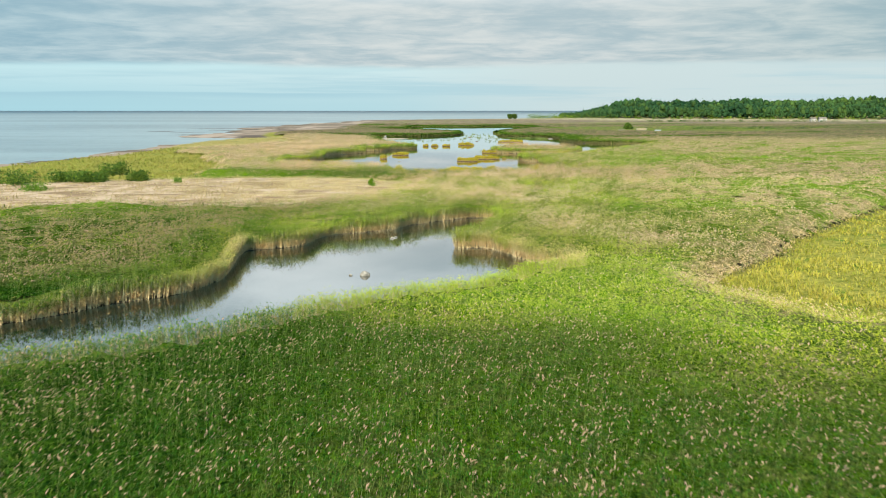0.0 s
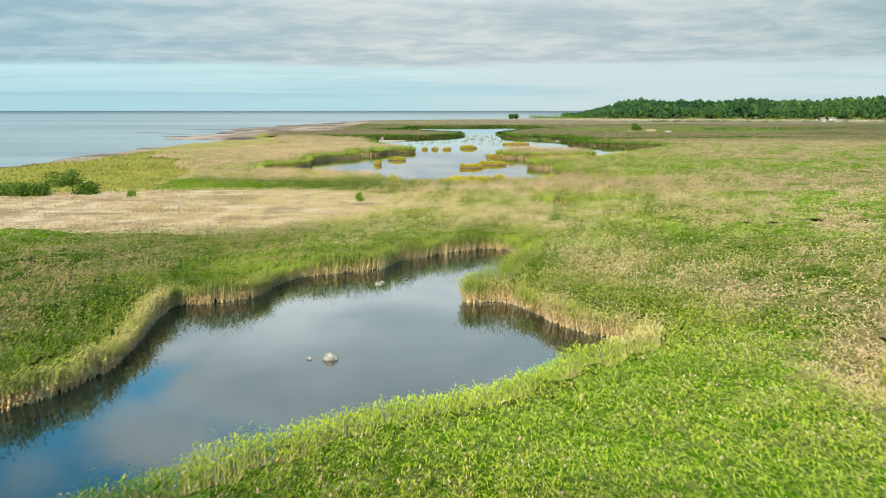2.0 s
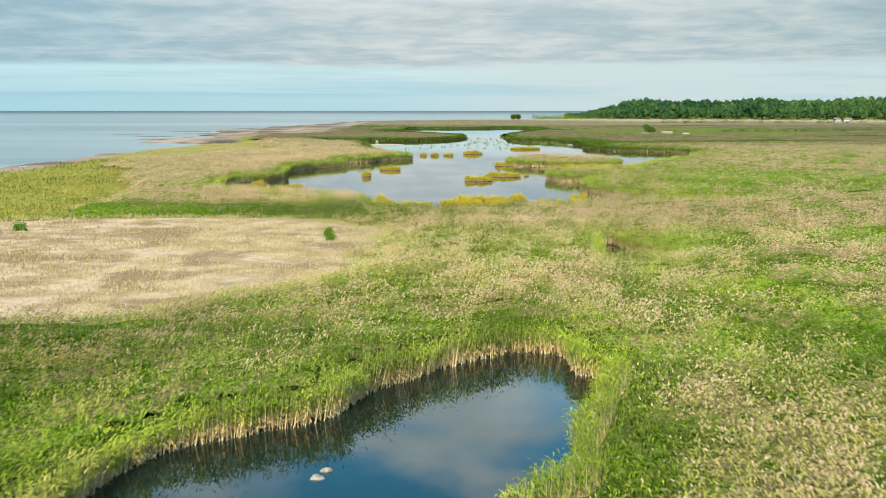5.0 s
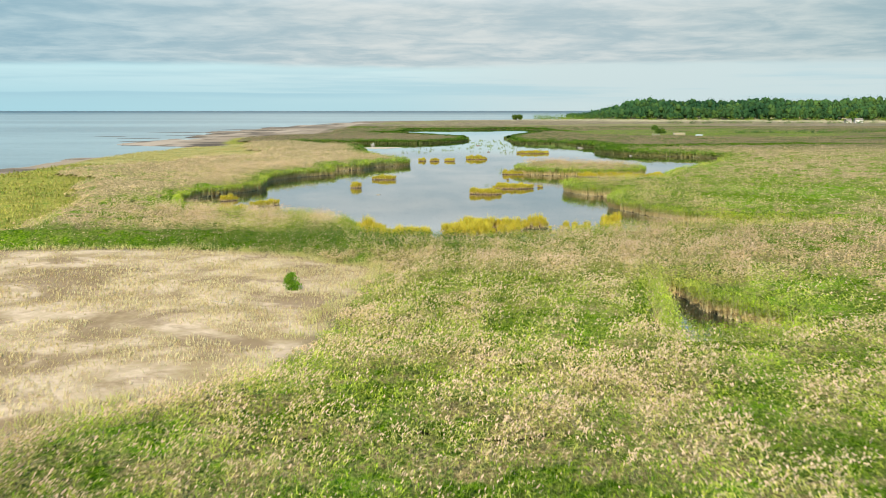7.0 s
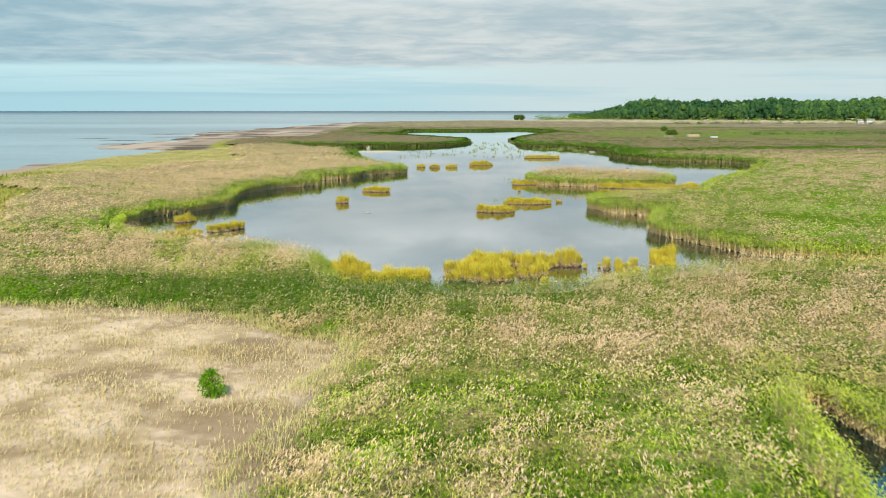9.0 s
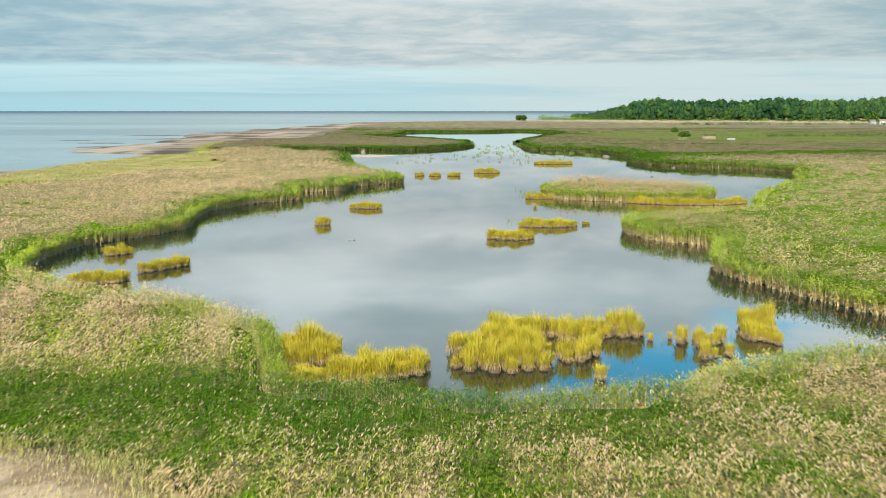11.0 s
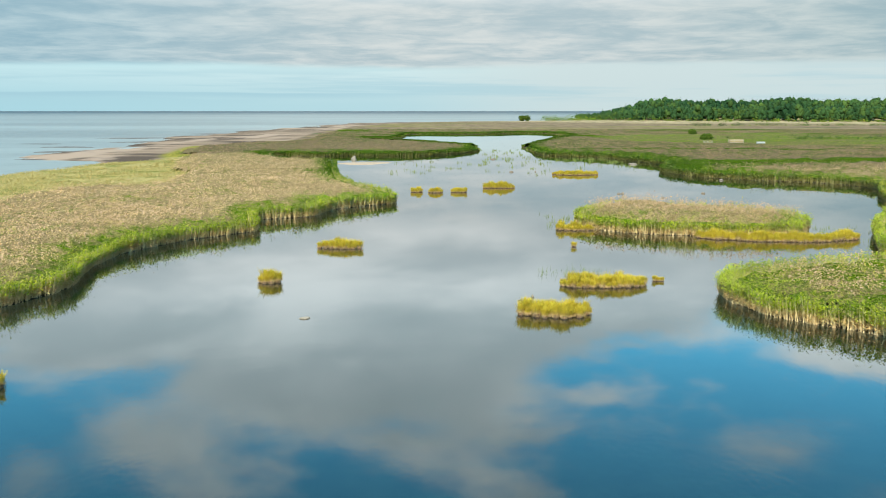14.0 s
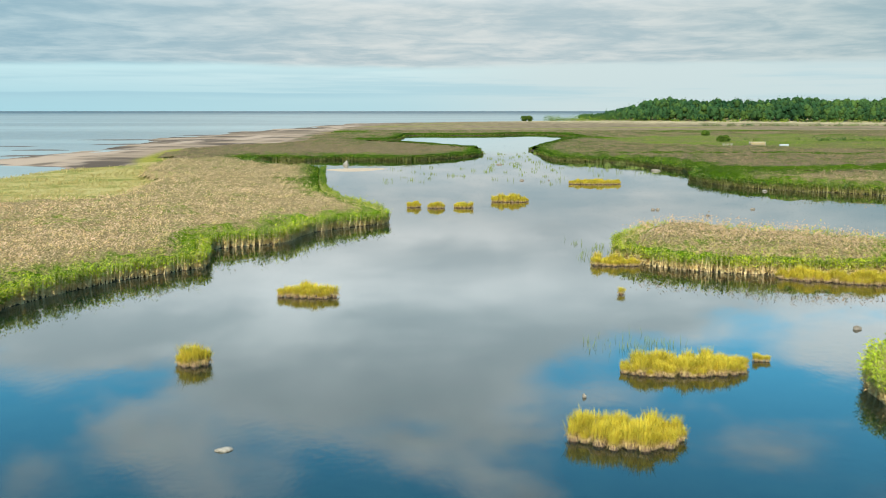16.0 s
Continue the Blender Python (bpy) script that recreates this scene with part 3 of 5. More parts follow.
def reed_character(x, y, w, dry, meadow):
    """Height, plume share, freshness, dryness and darkening (deep green, painted cloud shade) of the reeds over the
    plan.
    """
    patch = clouded(x, y, 26, 51)
    fine = clouded(x, y, 6, 61)
    clump = value_noise(x, y, 2.2, 66)
    inner = smooth(w, 0.8, np.where((y > 118) & (y < 330), 3.0 + 3.5 * fine, 5.5 + 6 * fine))
    wide = 0.22 + 0.78 * smooth(patch + 0.42 * smooth(y, 122, 176) - 0.12 * smooth(-y, -90, -60), 0.36, 0.66)
    wide = np.clip(wide + 0.7 * smooth(y, 226, 238) * smooth(-x, -6, 2) + 0.6 * (isle_at(x, y) > 0), 0, 1)
    plume = inner * wide * (0.30 + 0.70 * smooth(clump, 0.22, 0.55))
    lime = smooth(y + 0.5 * np.clip(x, -20, 20), 56, 74) * smooth(-y, -102, -90) * smooth(x, -16, 0) * smooth(-x, -34, -20)
    lime = np.maximum(lime, np.exp(-((x + 18) / 8) ** 2 - ((y - 120) / 7.5) ** 2))
    plume *= 1 - 0.8 * lime
    mid = np.interp(x, [-60, -14, -4, 20], [219.5, 219.5, 216, 217])
    band = np.exp(-((y - mid + 5 * (fine - 0.5)) / 6.5) ** 2) * smooth(-x, -18, -6)      # darker green belt before the lagoon
    plume *= 1 - 0.85 * band
    hole = 0.3 * np.exp(-((x - 20) ** 2 + (y - 181) ** 2) / 160)                  # dry reeds round the small pool
    plume = np.maximum(plume, 0.4 * hole)
    head = smooth(-x, 4, 10) * smooth(y, 224, 229) * smooth(-y, -264, -256) * smooth(w, 0.4, 2.0)       # dull-plumed reeds on the seaward head
    plume = np.maximum(plume, 0.9 * head)
    fresh = 0.8 * lime + 0.16 * smooth(-w, -4, -1.0) + 0.5 * smooth(value_noise(x, y, 9, 71), 0.62, 0.85) * smooth(y, 80, 130)
    east = smooth(x, 18, 32) * smooth(y, 238, 262) * smooth(-y, -330, -300)
    fresh = fresh + 0.06 * east * (1 - 0.5 * inner)
    plume *= 1 - 0.6 * east * (1 - np.exp(-((x - 33) / 7) ** 2 - ((y - 300) / 9) ** 2))
    fresh *= (1 - 0.8 * band) * (1 - 0.9 * hole) * (1 - 0.45 * smooth(-y, -160, -140) * (1 - lime))
    height = 2.4 + 0.5 * (value_noise(x, y, 13, 81) - 0.5) + 0.85 * (value_noise(x, y, 2.4, 82) - 0.5) + 0.35 * (value_noise(x, y, 1.0, 83) - 0.5)
    height = height * (0.92 + 0.08 * smooth(w, 0, 2.5)) * (1 - 0.1 * lime)
    height = height * (1 - 0.45 * smooth(y, 560, 640))
    rim = np.minimum(np.minimum(-dry, -meadow), upland(x, y))
    height = height * (0.28 + 0.72 * smooth(rim, -0.5, 5.5))
    belt = np.exp(-((meadow + 1.6) / 2.4) ** 2) + 0.55 * np.exp(-((dry + 1.2) / 2.2) ** 2)
    bank = smooth(-w, -2.4, -0.5) * np.maximum(0.85 * smooth(x, 1, 4) * smooth(y, 86, 90) * smooth(-y, -113, -108),
                                               0.3 * smooth(-x, 12, 15) * smooth(y, 80, 88) * smooth(-y, -121, -116))
    bank = np.maximum(bank, 0.9 * smooth(-w, -2.0, -0.6) * np.exp(-((x + 21.5) / 5) ** 2 - ((y - 97) / 13) ** 2))
    bank = np.maximum(bank, 0.4 * hole * smooth(-w, -2, -0.5))
    brown = np.clip(bank + 0.12 * patch + 0.75 * belt + 0.30 * smooth(patch, 0.45, 0.7) * smooth(y, 130, 190) * inner, 0, 1)
    strip = smooth(clouded(x, y * 3.0, 80, 111), 0.64, 0.72) * smooth(y, 430, 500)
    tuft = np.maximum(smooth(value_noise(x, y, 1.5, 112), 0.60, 0.74), smooth(value_noise(x, y * 1.3, 3.4, 113), 0.63, 0.74)) * smooth(y, 60, 120)
    glade = smooth(value_noise(x, y * 1.4, 4.6, 114), 0.52, 0.68) * smooth(y, 118, 140) * smooth(-y, -208, -186) * (1 - band)
    fresh = fresh + (0.75 * glade + 0.5 * smooth(y, 122, 142) * smooth(-y, -202, -182) * smooth(x, -22, -8)) * (1 - tuft)
    plume = plume * (1 - 0.7 * glade)
    brown = brown + 0.55 * smooth(y, 186, 202) * smooth(-y, -246, -234) * smooth(x, -10, 2) + 0.5 * smooth(-x, 4, 12) * smooth(y, 230, 236) * smooth(-y, -264, -256)
    brown = brown + 0.2 * smooth(x, 4, 14) * smooth(y, 92, 112) * smooth(-y, -150, -130) * smooth(w, 2, 5)
    brown = brown + 0.4 * smooth(x, 70, 120) * smooth(y, 240, 300)
    brown = brown * (1 - 0.8 * glade) * (1 - 0.85 * band) * (1 - 0.9 * tuft)
    away = smooth(y, 395, 470)
    edge = smooth(w, 1.5, 9 + 8 * patch)
    plume = plume * (1 - 0.85 * tuft) * (1 - away) + away * edge * (1 - 0.95 * strip)
    brown = brown * (1 - away) + away * edge * (1 - strip)
    fresh = fresh * (1 - 0.8 * away)
    # south foreground and west of the pond: cloud shade painted in as dark green
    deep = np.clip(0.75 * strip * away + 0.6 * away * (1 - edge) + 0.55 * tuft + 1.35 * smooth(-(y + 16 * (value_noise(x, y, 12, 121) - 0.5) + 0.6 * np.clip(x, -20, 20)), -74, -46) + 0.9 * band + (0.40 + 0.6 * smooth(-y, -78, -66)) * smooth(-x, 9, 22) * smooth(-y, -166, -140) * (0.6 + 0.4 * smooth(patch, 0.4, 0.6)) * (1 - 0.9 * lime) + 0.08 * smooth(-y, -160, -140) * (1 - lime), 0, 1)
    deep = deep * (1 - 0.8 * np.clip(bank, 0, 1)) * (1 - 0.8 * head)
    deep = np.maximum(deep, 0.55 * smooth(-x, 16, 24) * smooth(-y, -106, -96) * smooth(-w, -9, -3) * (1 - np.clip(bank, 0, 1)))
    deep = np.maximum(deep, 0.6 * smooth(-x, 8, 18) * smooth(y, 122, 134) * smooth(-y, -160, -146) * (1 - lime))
    # tan-topped reeds on the seaward bank and on the island
    isle = smooth(isle_at(x, y), 0.4, 3.0)
    seaward = smooth(-x, -12, 0) * smooth(y, 262, 280) * smooth(-y, -720, -650) * smooth(w, 1.5, 5 + 9 * patch)
    tops = np.maximum(isle, seaward) * (1 - 0.6 * smooth(value_noise(x, y * 2.2, 9, 131), 0.55, 0.75))
    tops = tops * (1 - 0.8 * np.exp(-((x + 70) / 22) ** 2 - ((y - 318) / 15) ** 2))
    plume = np.maximum(plume, 0.95 * tops)
    brown = np.maximum(brown, 0.85 * tops)
    deep = deep * (1 - 0.9 * tops)
    height = height * (1 + 0.12 * isle)
    # the grazed yellow-green meadow beyond the lagoon
    bend = 60 * (value_noise(x, y, 45, 141) - 0.5) + 24 * (value_noise(x, y, 14, 142) - 0.5)
    graze = smooth(1 - ((x - 185) / 105) ** 2 - ((y + bend - 770) / 120) ** 2, 0.0, 0.25)
    plume, deep, fresh = plume * (1 - 0.95 * graze), deep * (1 - 0.8 * graze), np.maximum(fresh, 0.15 * graze)
    brown = np.where(graze > 0, brown * (1 - graze) + 0.85 * graze * patch, brown)
    height = height * (1 - 0.7 * graze)
    return height, np.clip(plume, 0, 1), np.clip(fresh, 0, 1), brown, deep


def reed_zone(w, sea, green, dry, meadow, x, y):
    """True where tall reeds grow."""
    return (w > 0.05) & (green > 2.5) & (dry < 0.0) & (meadow < 0.0) & (upland(x, y) > 0)


def build_reeds(name, label, box, seed, keep, factor=1.0, group="reed beds"):
    x, y, r = scatter(*box, factor, seed)
    w, sea, green, dry, meadow, isle = fields(x, y)
    ok = reed_zone(w, sea, green, dry, meadow, x, y) & keep(x, y, isle)
    near_clump = smooth(value_noise(x, y, 0.85, seed + 31), 0.30, 0.58)
    rim = r.rand(len(x)) < np.where(w < 1.0, 1.0, 0.46 + 0.40 * near_clump)
    ok &= rim
    gz = land_height(w, sea, green, dry, x, y)[ok]
    x, y, w, dry, meadow = x[ok], y[ok], w[ok], dry[ok], meadow[ok]
    n = len(x)
    h, plume, fresh, brown, deep = reed_character(x, y, w, dry, meadow)
    far = seen_from(x, y) / REACH
    brown = np.clip(brown + plume * (0.36 + 0.54 * smooth(far, 1.0, 1.9)), 0, 1) * (1 - 0.85 * deep)
    # plumes dulled: real mauve in places, painted cloud shade south and west
    mauve = np.maximum(smooth(y, 400, 500) * np.where((x < 0) & (y < 545), 0.25, 1.0), 0.95 * smooth(-x, 6, 22) * smooth(-y, -165, -135))
    mauve = np.maximum(mauve, 0.4 * smooth(y, 186, 204) * smooth(-y, -246, -234) * smooth(x, -10, 2))
    mauve = np.maximum(mauve, 0.45 * smooth(x, 60, 110) * smooth(y, 250, 300))
    mauve = np.maximum(mauve, 0.9 * smooth(-(y + 0.5 * np.clip(x, -20, 20)), -80, -54))
    mauve = np.maximum(mauve, 0.3 * smooth(-x, 2, 10) * smooth(y, 226, 232) * smooth(-y, -266, -258))
    mauve = np.maximum(mauve, np.where(x < 0, 0.05, 0.40) * smooth(y, 262, 300))
    h = h * (0.86 + 0.28 * r.rand(n))
    base = np.stack([x, y, gz - 0.05], 1)
    lean = unit(r.rand(n) * 6.283) * (0.08 + 0.16 * r.rand(n))[:, None] * h[:, None] + np.array([0.10, -0.05, 0]) * h[:, None]
    rim_lean = smooth(-w, -1.0, 0.0)
    lean = lean * (1 + 0.8 * rim_lean)[:, None]
    top = base + lean + np.array([0, 0, 1.0]) * h[:, None]
    bed = thing(name, label, "reeds", group=group, kind="stuff")
    # stems
    near = far < 4.5
    k = near.sum()
    side = unit(r.rand(k) * 6.283)
    ws = (0.008 + 0.005 * r.rand(k)) * far[near]
    b, t = base[near], top[near]
    v = np.stack([b - side * ws[:, None], b + side * ws[:, None], t], 1).reshape(-1, 3)
    f = np.arange(3 * k).reshape(-1, 3)
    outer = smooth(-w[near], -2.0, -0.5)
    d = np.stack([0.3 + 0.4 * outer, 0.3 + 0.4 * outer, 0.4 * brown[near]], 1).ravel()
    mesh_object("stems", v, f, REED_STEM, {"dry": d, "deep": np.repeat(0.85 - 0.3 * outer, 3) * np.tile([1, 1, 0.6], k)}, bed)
    # leaves
    vs, fs, ds, gs, es, ms, off = [], [], [], [], [], [], 0
    for u in (0.50, 0.66, 0.82, 0.94):
        uu = np.clip(u + 0.12 * (r.rand(n) - 0.5), 0, 1)
        uu = 1 - (1 - uu) * (1 + 0.45 * smooth(-w, -1.6, -0.3))
        sel = r.rand(n) < (0.62 if u < 0.6 else 0.95)
        m = sel.sum()
        a = base[sel] + (top[sel] - base[sel]) * uu[sel][:, None]
        ang = r.rand(m) * 6.283
        ln = (0.40 + 0.25 * r.rand(m)) * np.minimum(far[sel], 2.6) ** 0.3
        tip = a + unit(ang) * ln[:, None] * 0.75 + np.array([0, 0, 1.0]) * (ln * (0.42 - 0.75 * r.rand(m)))[:, None]
        v, f = kites(a, tip, (0.046 + 0.026 * r.rand(m)) * far[sel] ** 0.72, unit(ang + 1.57), ln * 0.16)
        vs.append(v), fs.append(f + off)
        off += len(v)
        dd = np.clip(brown[sel] + 0.8 * smooth(0.42 - uu[sel], 0.0, 0.18) + 0.25 * (r.rand(m) < 0.12), 0, 1)
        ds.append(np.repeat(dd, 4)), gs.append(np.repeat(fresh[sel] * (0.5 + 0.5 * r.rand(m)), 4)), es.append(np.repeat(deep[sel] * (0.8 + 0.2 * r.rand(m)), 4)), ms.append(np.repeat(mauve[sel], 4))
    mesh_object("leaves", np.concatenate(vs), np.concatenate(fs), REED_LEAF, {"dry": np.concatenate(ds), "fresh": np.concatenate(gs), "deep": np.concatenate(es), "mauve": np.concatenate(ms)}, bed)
    # plumes, all combed by the wind
    vs, fs, ds, ms, off = [], [], [], [], 0
    for k in range(4):
        sel = r.rand(n) < plume * (1.2, 1.1, 1.0, 0.8)[k]
        m = sel.sum()
        if not m:
            continue
        ang = 0.35 + 1.1 * r.randn(m)
        ln = (0.17 + 0.13 * r.rand(m)) * np.minimum(far[sel], 2.4) ** 0.3
        a = top[sel] - np.array([0, 0, 0.06]) + min(k, 1) * (0.10, 0.10, 0.24, 0.30)[k] * r.randn(m, 3) * np.minimum(far[sel], 3)[:, None] * np.array([1, 1, 0.4])
        tip = a + unit(ang) * (ln * 0.62)[:, None] + np.array([0, 0, 1.0]) * (ln * (0.75 - 0.7 * r.rand(m)))[:, None]
        v, f = kites(a, tip, (0.060 + 0.050 * r.rand(m)) * np.minimum(far[sel], 7) ** 0.50, unit(r.rand(m) * 6.283), ln * 0.12)
        vs.append(v), fs.append(f + off)
        off += len(v)
        ds.append(np.repeat(np.clip(r.rand(m) * 0.5 * (1 - mauve[sel]) + 0.92 * mauve[sel], 0, 1), 4)), ms.append(np.repeat(mauve[sel] * 0.8, 4))
    if vs:
        v = np.concatenate(vs)
        mesh_object("plumes", v, np.concatenate(fs), PLUME, {"dry": np.concatenate(ds), "mauve": np.concatenate(ms)}, bed)
    # the thicket between the stems
    inside = reed_zone(GW, GSEA, GGREEN, GDRY, GMEADOW, GX, GY) & (GW > 1.7)
    mine = keep(GX, GY, GISLE) & (GX > box[0]) & (GX < box[1]) & (GY > box[2]) & (GY < box[3])
    q = QUADS[inside[QUADS].all(1) & mine[QUADS[:, 0]]]
    if len(q):
        used, inv = np.unique(q, return_inverse=True)
        ux, uy = GX[used], GY[used]
        hh, pl, fr, br, dp = reed_character(ux, uy, GW[used], GDRY[used], GMEADOW[used])
        lift = np.interp(seen_from(ux, uy), [44, 110, 300], [0.50, 0.78, 0.92])
        lift = 0.5 + (lift - 0.5) * smooth(GW[used], 1.7, 5)
        rim = np.minimum(np.minimum(-GDRY[used], -GMEADOW[used]), upland(ux, uy))
        lift = lift * smooth(rim, -0.2, 3.0)
        rough = np.random.RandomState(seed + 5).rand(len(used)) - 0.5
        z = GZ[used] + hh * lift + 0.35 * rough * smooth(hh, 0.5, 1.5)
        rim_vert = np.bincount(QUADS[inside[QUADS].all(1)].ravel(), minlength=len(GX))[used] < 4
        z = np.where(rim_vert, GZ[used] + 0.45 * np.minimum(hh, 2.4) * smooth(rim, -0.2, 3.0), z)
        # low 'top' puts gap shade on the near thicket; 'deep' adds cloud shade
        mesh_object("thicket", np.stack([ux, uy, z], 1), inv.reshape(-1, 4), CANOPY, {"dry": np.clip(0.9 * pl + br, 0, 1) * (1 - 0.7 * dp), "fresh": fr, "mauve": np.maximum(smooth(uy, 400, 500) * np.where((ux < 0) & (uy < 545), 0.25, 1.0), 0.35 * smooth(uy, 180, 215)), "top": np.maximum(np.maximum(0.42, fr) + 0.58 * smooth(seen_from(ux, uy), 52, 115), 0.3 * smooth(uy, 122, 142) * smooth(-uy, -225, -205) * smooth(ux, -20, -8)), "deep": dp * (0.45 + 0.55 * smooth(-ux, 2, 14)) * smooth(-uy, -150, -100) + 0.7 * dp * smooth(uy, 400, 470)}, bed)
    return bed


build_reeds("reed_bed", "green common reeds with pinkish brown plumes round a small pond", (-76, 84, 27, 152), 11, lambda x, y, i: (y < 150) & (i < -1))
build_reeds("reed_bed", "wide field of tan-plumed reeds with green patches", (-116, 140, 142, 262), 12,
            lambda x, y, i: (y >= 150) & ((y < 224) | ((x > 12) & (y < 240)) | ((x < -8) & (y < 258))), 1.25)
build_reeds("reed_bed", "tan-topped reeds with bright green edge on the seaward bank", (-126, 20, 216, 566), 13,
            lambda x, y, i: (x < 0) & (y >= 258) & (y < 545))
build_reeds("reed_bed", "yellow-green reeds on the landward bank of the lagoon", (10, 250, 222, 566), 14,
            lambda x, y, i: (x > 12) & (y >= 240) & (y < 480) & (i < -1))
build_reeds("reed_bed", "small island of tan-plumed reeds in open water", (12, 60, 340, 384), 15, lambda x, y, i: i > 0, 1.3)
build_reeds("reed_bed", "distant brown and green reed belts behind the lagoon", (-130, 480, 472, 980), 16,
            lambda x, y, i: np.where(x < 0, y >= 545, y >= 480), 0.8)

# the reeds' outer face along the water: close-set pale stems, dead leaves, and the first green leaves


def build_rim(name, label, line, seed, inward, keep, vivid=0.2, group="reed rims"):
    r = np.random.RandomState(seed)
    a, b = line, np.roll(line, -1, 0)
    d = b - a
    length = np.hypot(d[:, 0], d[:, 1])
    nrm = np.stack([-d[:, 1], d[:, 0]], 1) / (length[:, None] + 1e-9)
    mid = (a + b) / 2
    probe = mid + nrm * 0.5
    flip = np.sign(signed(probe[:, 0], probe[:, 1], line)) * (1 if inward else -1)
    nrm = nrm * flip[:, None]                              # towards the land
    dist = seen_from(mid[:, 0], mid[:, 1])
    count = r.poisson(length * 44 * np.minimum(1.0, 44 / dist) ** 0.9)
    k = np.repeat(np.arange(len(a)), count)
    n = len(k)
    t, q = r.rand(n), 0.05 + 0.95 * r.rand(n) ** 1.3
    p = a[k] + d[k] * t[:, None] + nrm[k] * q[:, None]
    ok = keep(p[:, 0], p[:, 1])
    k, p, q = k[ok], p[ok], q[ok]
    w, sea, green, dry, meadow, isle = fields(p[:, 0], p[:, 1])
    ok = (w > -0.3) & (green > 2.5) & (dry < 0) & (meadow < 0)
    k, p, q, w = k[ok], p[ok], q[ok], w[ok]
    n = len(p)
    x, y = p[:, 0], p[:, 1]
    far = seen_from(x, y) / REACH
    h, plume, fresh, brown, deep = reed_character(x, y, np.maximum(w, 0.1), dry[ok], meadow[ok])
    h = h * (0.9 + 0.1 * q) * (0.85 + 0.25 * r.rand(n))
    base = np.stack([x, y, np.full(n, -0.12)], 1)
    out = np.concatenate([-nrm[k], np.zeros((n, 1))], 1)
    lean = out * (h * (0.04 + 0.20 * r.rand(n) * (1 - 0.6 * q)))[:, None] + unit(r.rand(n) * 6.283) * (0.10 * h)[:, None]
    top = base + lean + np.array([0, 0, 1.0]) * h[:, None]
    bed = thing(name, label, "reeds", group=group, kind="stuff")
    sd = unit(r.rand(n) * 6.283)
    ws = (0.017 + 0.015 * r.rand(n)) * np.minimum(far, 2.5)
    mid3 = base * 0.62 + top * 0.38
    v = np.stack([base - sd * ws[:, None] * 1.5, base + sd * ws[:, None] * 1.5, mid3 + sd * ws[:, None], mid3 - sd * ws[:, None], top], 1).reshape(-1, 3)
    i = np.arange(n)[:, None] * 5
    f = np.stack([i + [0, 1, 2], i + [0, 2, 3], i + [3, 2, 4]], 1).reshape(-1, 3)
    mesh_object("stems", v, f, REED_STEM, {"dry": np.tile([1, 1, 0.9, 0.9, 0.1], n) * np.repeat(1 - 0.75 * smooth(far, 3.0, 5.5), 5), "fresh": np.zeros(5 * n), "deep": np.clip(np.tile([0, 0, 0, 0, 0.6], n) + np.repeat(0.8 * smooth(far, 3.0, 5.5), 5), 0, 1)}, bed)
    vs, fs, ds, gs, es, off = [], [], [], [], [], 0
    for u in (0.22, 0.33, 0.45, 0.58, 0.72, 0.88):
        uu = np.clip(u - 0.08 * smooth(far, 2.6, 5.0) + 0.14 * (r.rand(n) - 0.5), 0.05, 1)
        pt = base + (top - base) * uu[:, None]
        ang = np.arctan2(out[:, 1], out[:, 0]) + 1.3 * r.randn(n)
        ln = (0.36 + 0.26 * r.rand(n)) * np.minimum(far, 2.2) ** 0.35
        tip = pt + unit(ang) * (ln * 0.75)[:, None] + np.array([0, 0, 1.0]) * (ln * (0.45 - 0.7 * r.rand(n)))[:, None]
        v, f = kites(pt, tip, (0.066 + 0.040 * r.rand(n)) * np.minimum(far, 6) ** 0.8, unit(ang + 1.57), ln * 0.16)
        vs.append(v), fs.append(f + off)
        off += len(v)
        ds.append(np.repeat(np.clip(0.8 * smooth(0.50 - uu, 0.0, 0.14) * (1 - 0.7 * smooth(far, 2, 5)) + 0.75 * brown + 0.4 * (r.rand(n) < 0.1), 0, 1), 4))
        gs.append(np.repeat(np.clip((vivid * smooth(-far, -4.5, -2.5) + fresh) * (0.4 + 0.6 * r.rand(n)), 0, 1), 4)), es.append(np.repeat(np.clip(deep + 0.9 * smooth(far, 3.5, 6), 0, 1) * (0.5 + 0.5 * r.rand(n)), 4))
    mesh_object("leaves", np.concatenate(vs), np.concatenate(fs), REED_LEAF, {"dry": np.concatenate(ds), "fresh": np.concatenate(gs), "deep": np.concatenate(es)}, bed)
    # the packed inside of the stand, just behind
    m = len(a)
    off = 1.0 + 0.3 * r.rand(m)
    rows = []
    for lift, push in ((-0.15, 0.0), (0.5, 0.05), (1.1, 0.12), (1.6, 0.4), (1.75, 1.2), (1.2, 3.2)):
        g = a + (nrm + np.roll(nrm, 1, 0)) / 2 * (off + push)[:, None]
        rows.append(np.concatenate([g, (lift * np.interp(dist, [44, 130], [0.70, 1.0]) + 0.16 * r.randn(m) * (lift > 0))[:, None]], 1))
    v = np.concatenate(rows)
    i = np.arange(m)
    j = (i + 1) % m
    live = keep(a[:, 0], a[:, 1])
    lw, ls, lg, ld, lm, li = fields(rows[2][:, 0], rows[2][:, 1])
    live &= (lw > 0.2) & (lg > 2.5) & (ld < 0) & (lm < 0)
    live &= live[j]
    dryland = (fields(v[:, 0], v[:, 1])[0] > 0.35).reshape(6, m)
    dryland[0] = True
    f = np.concatenate([np.stack([i + q * m, j + q * m, j + (q + 1) * m, i + (q + 1) * m], 1)[live & dryland[q] & dryland[q][j] & dryland[q + 1] & dryland[q + 1][j]] for q in range(5)])
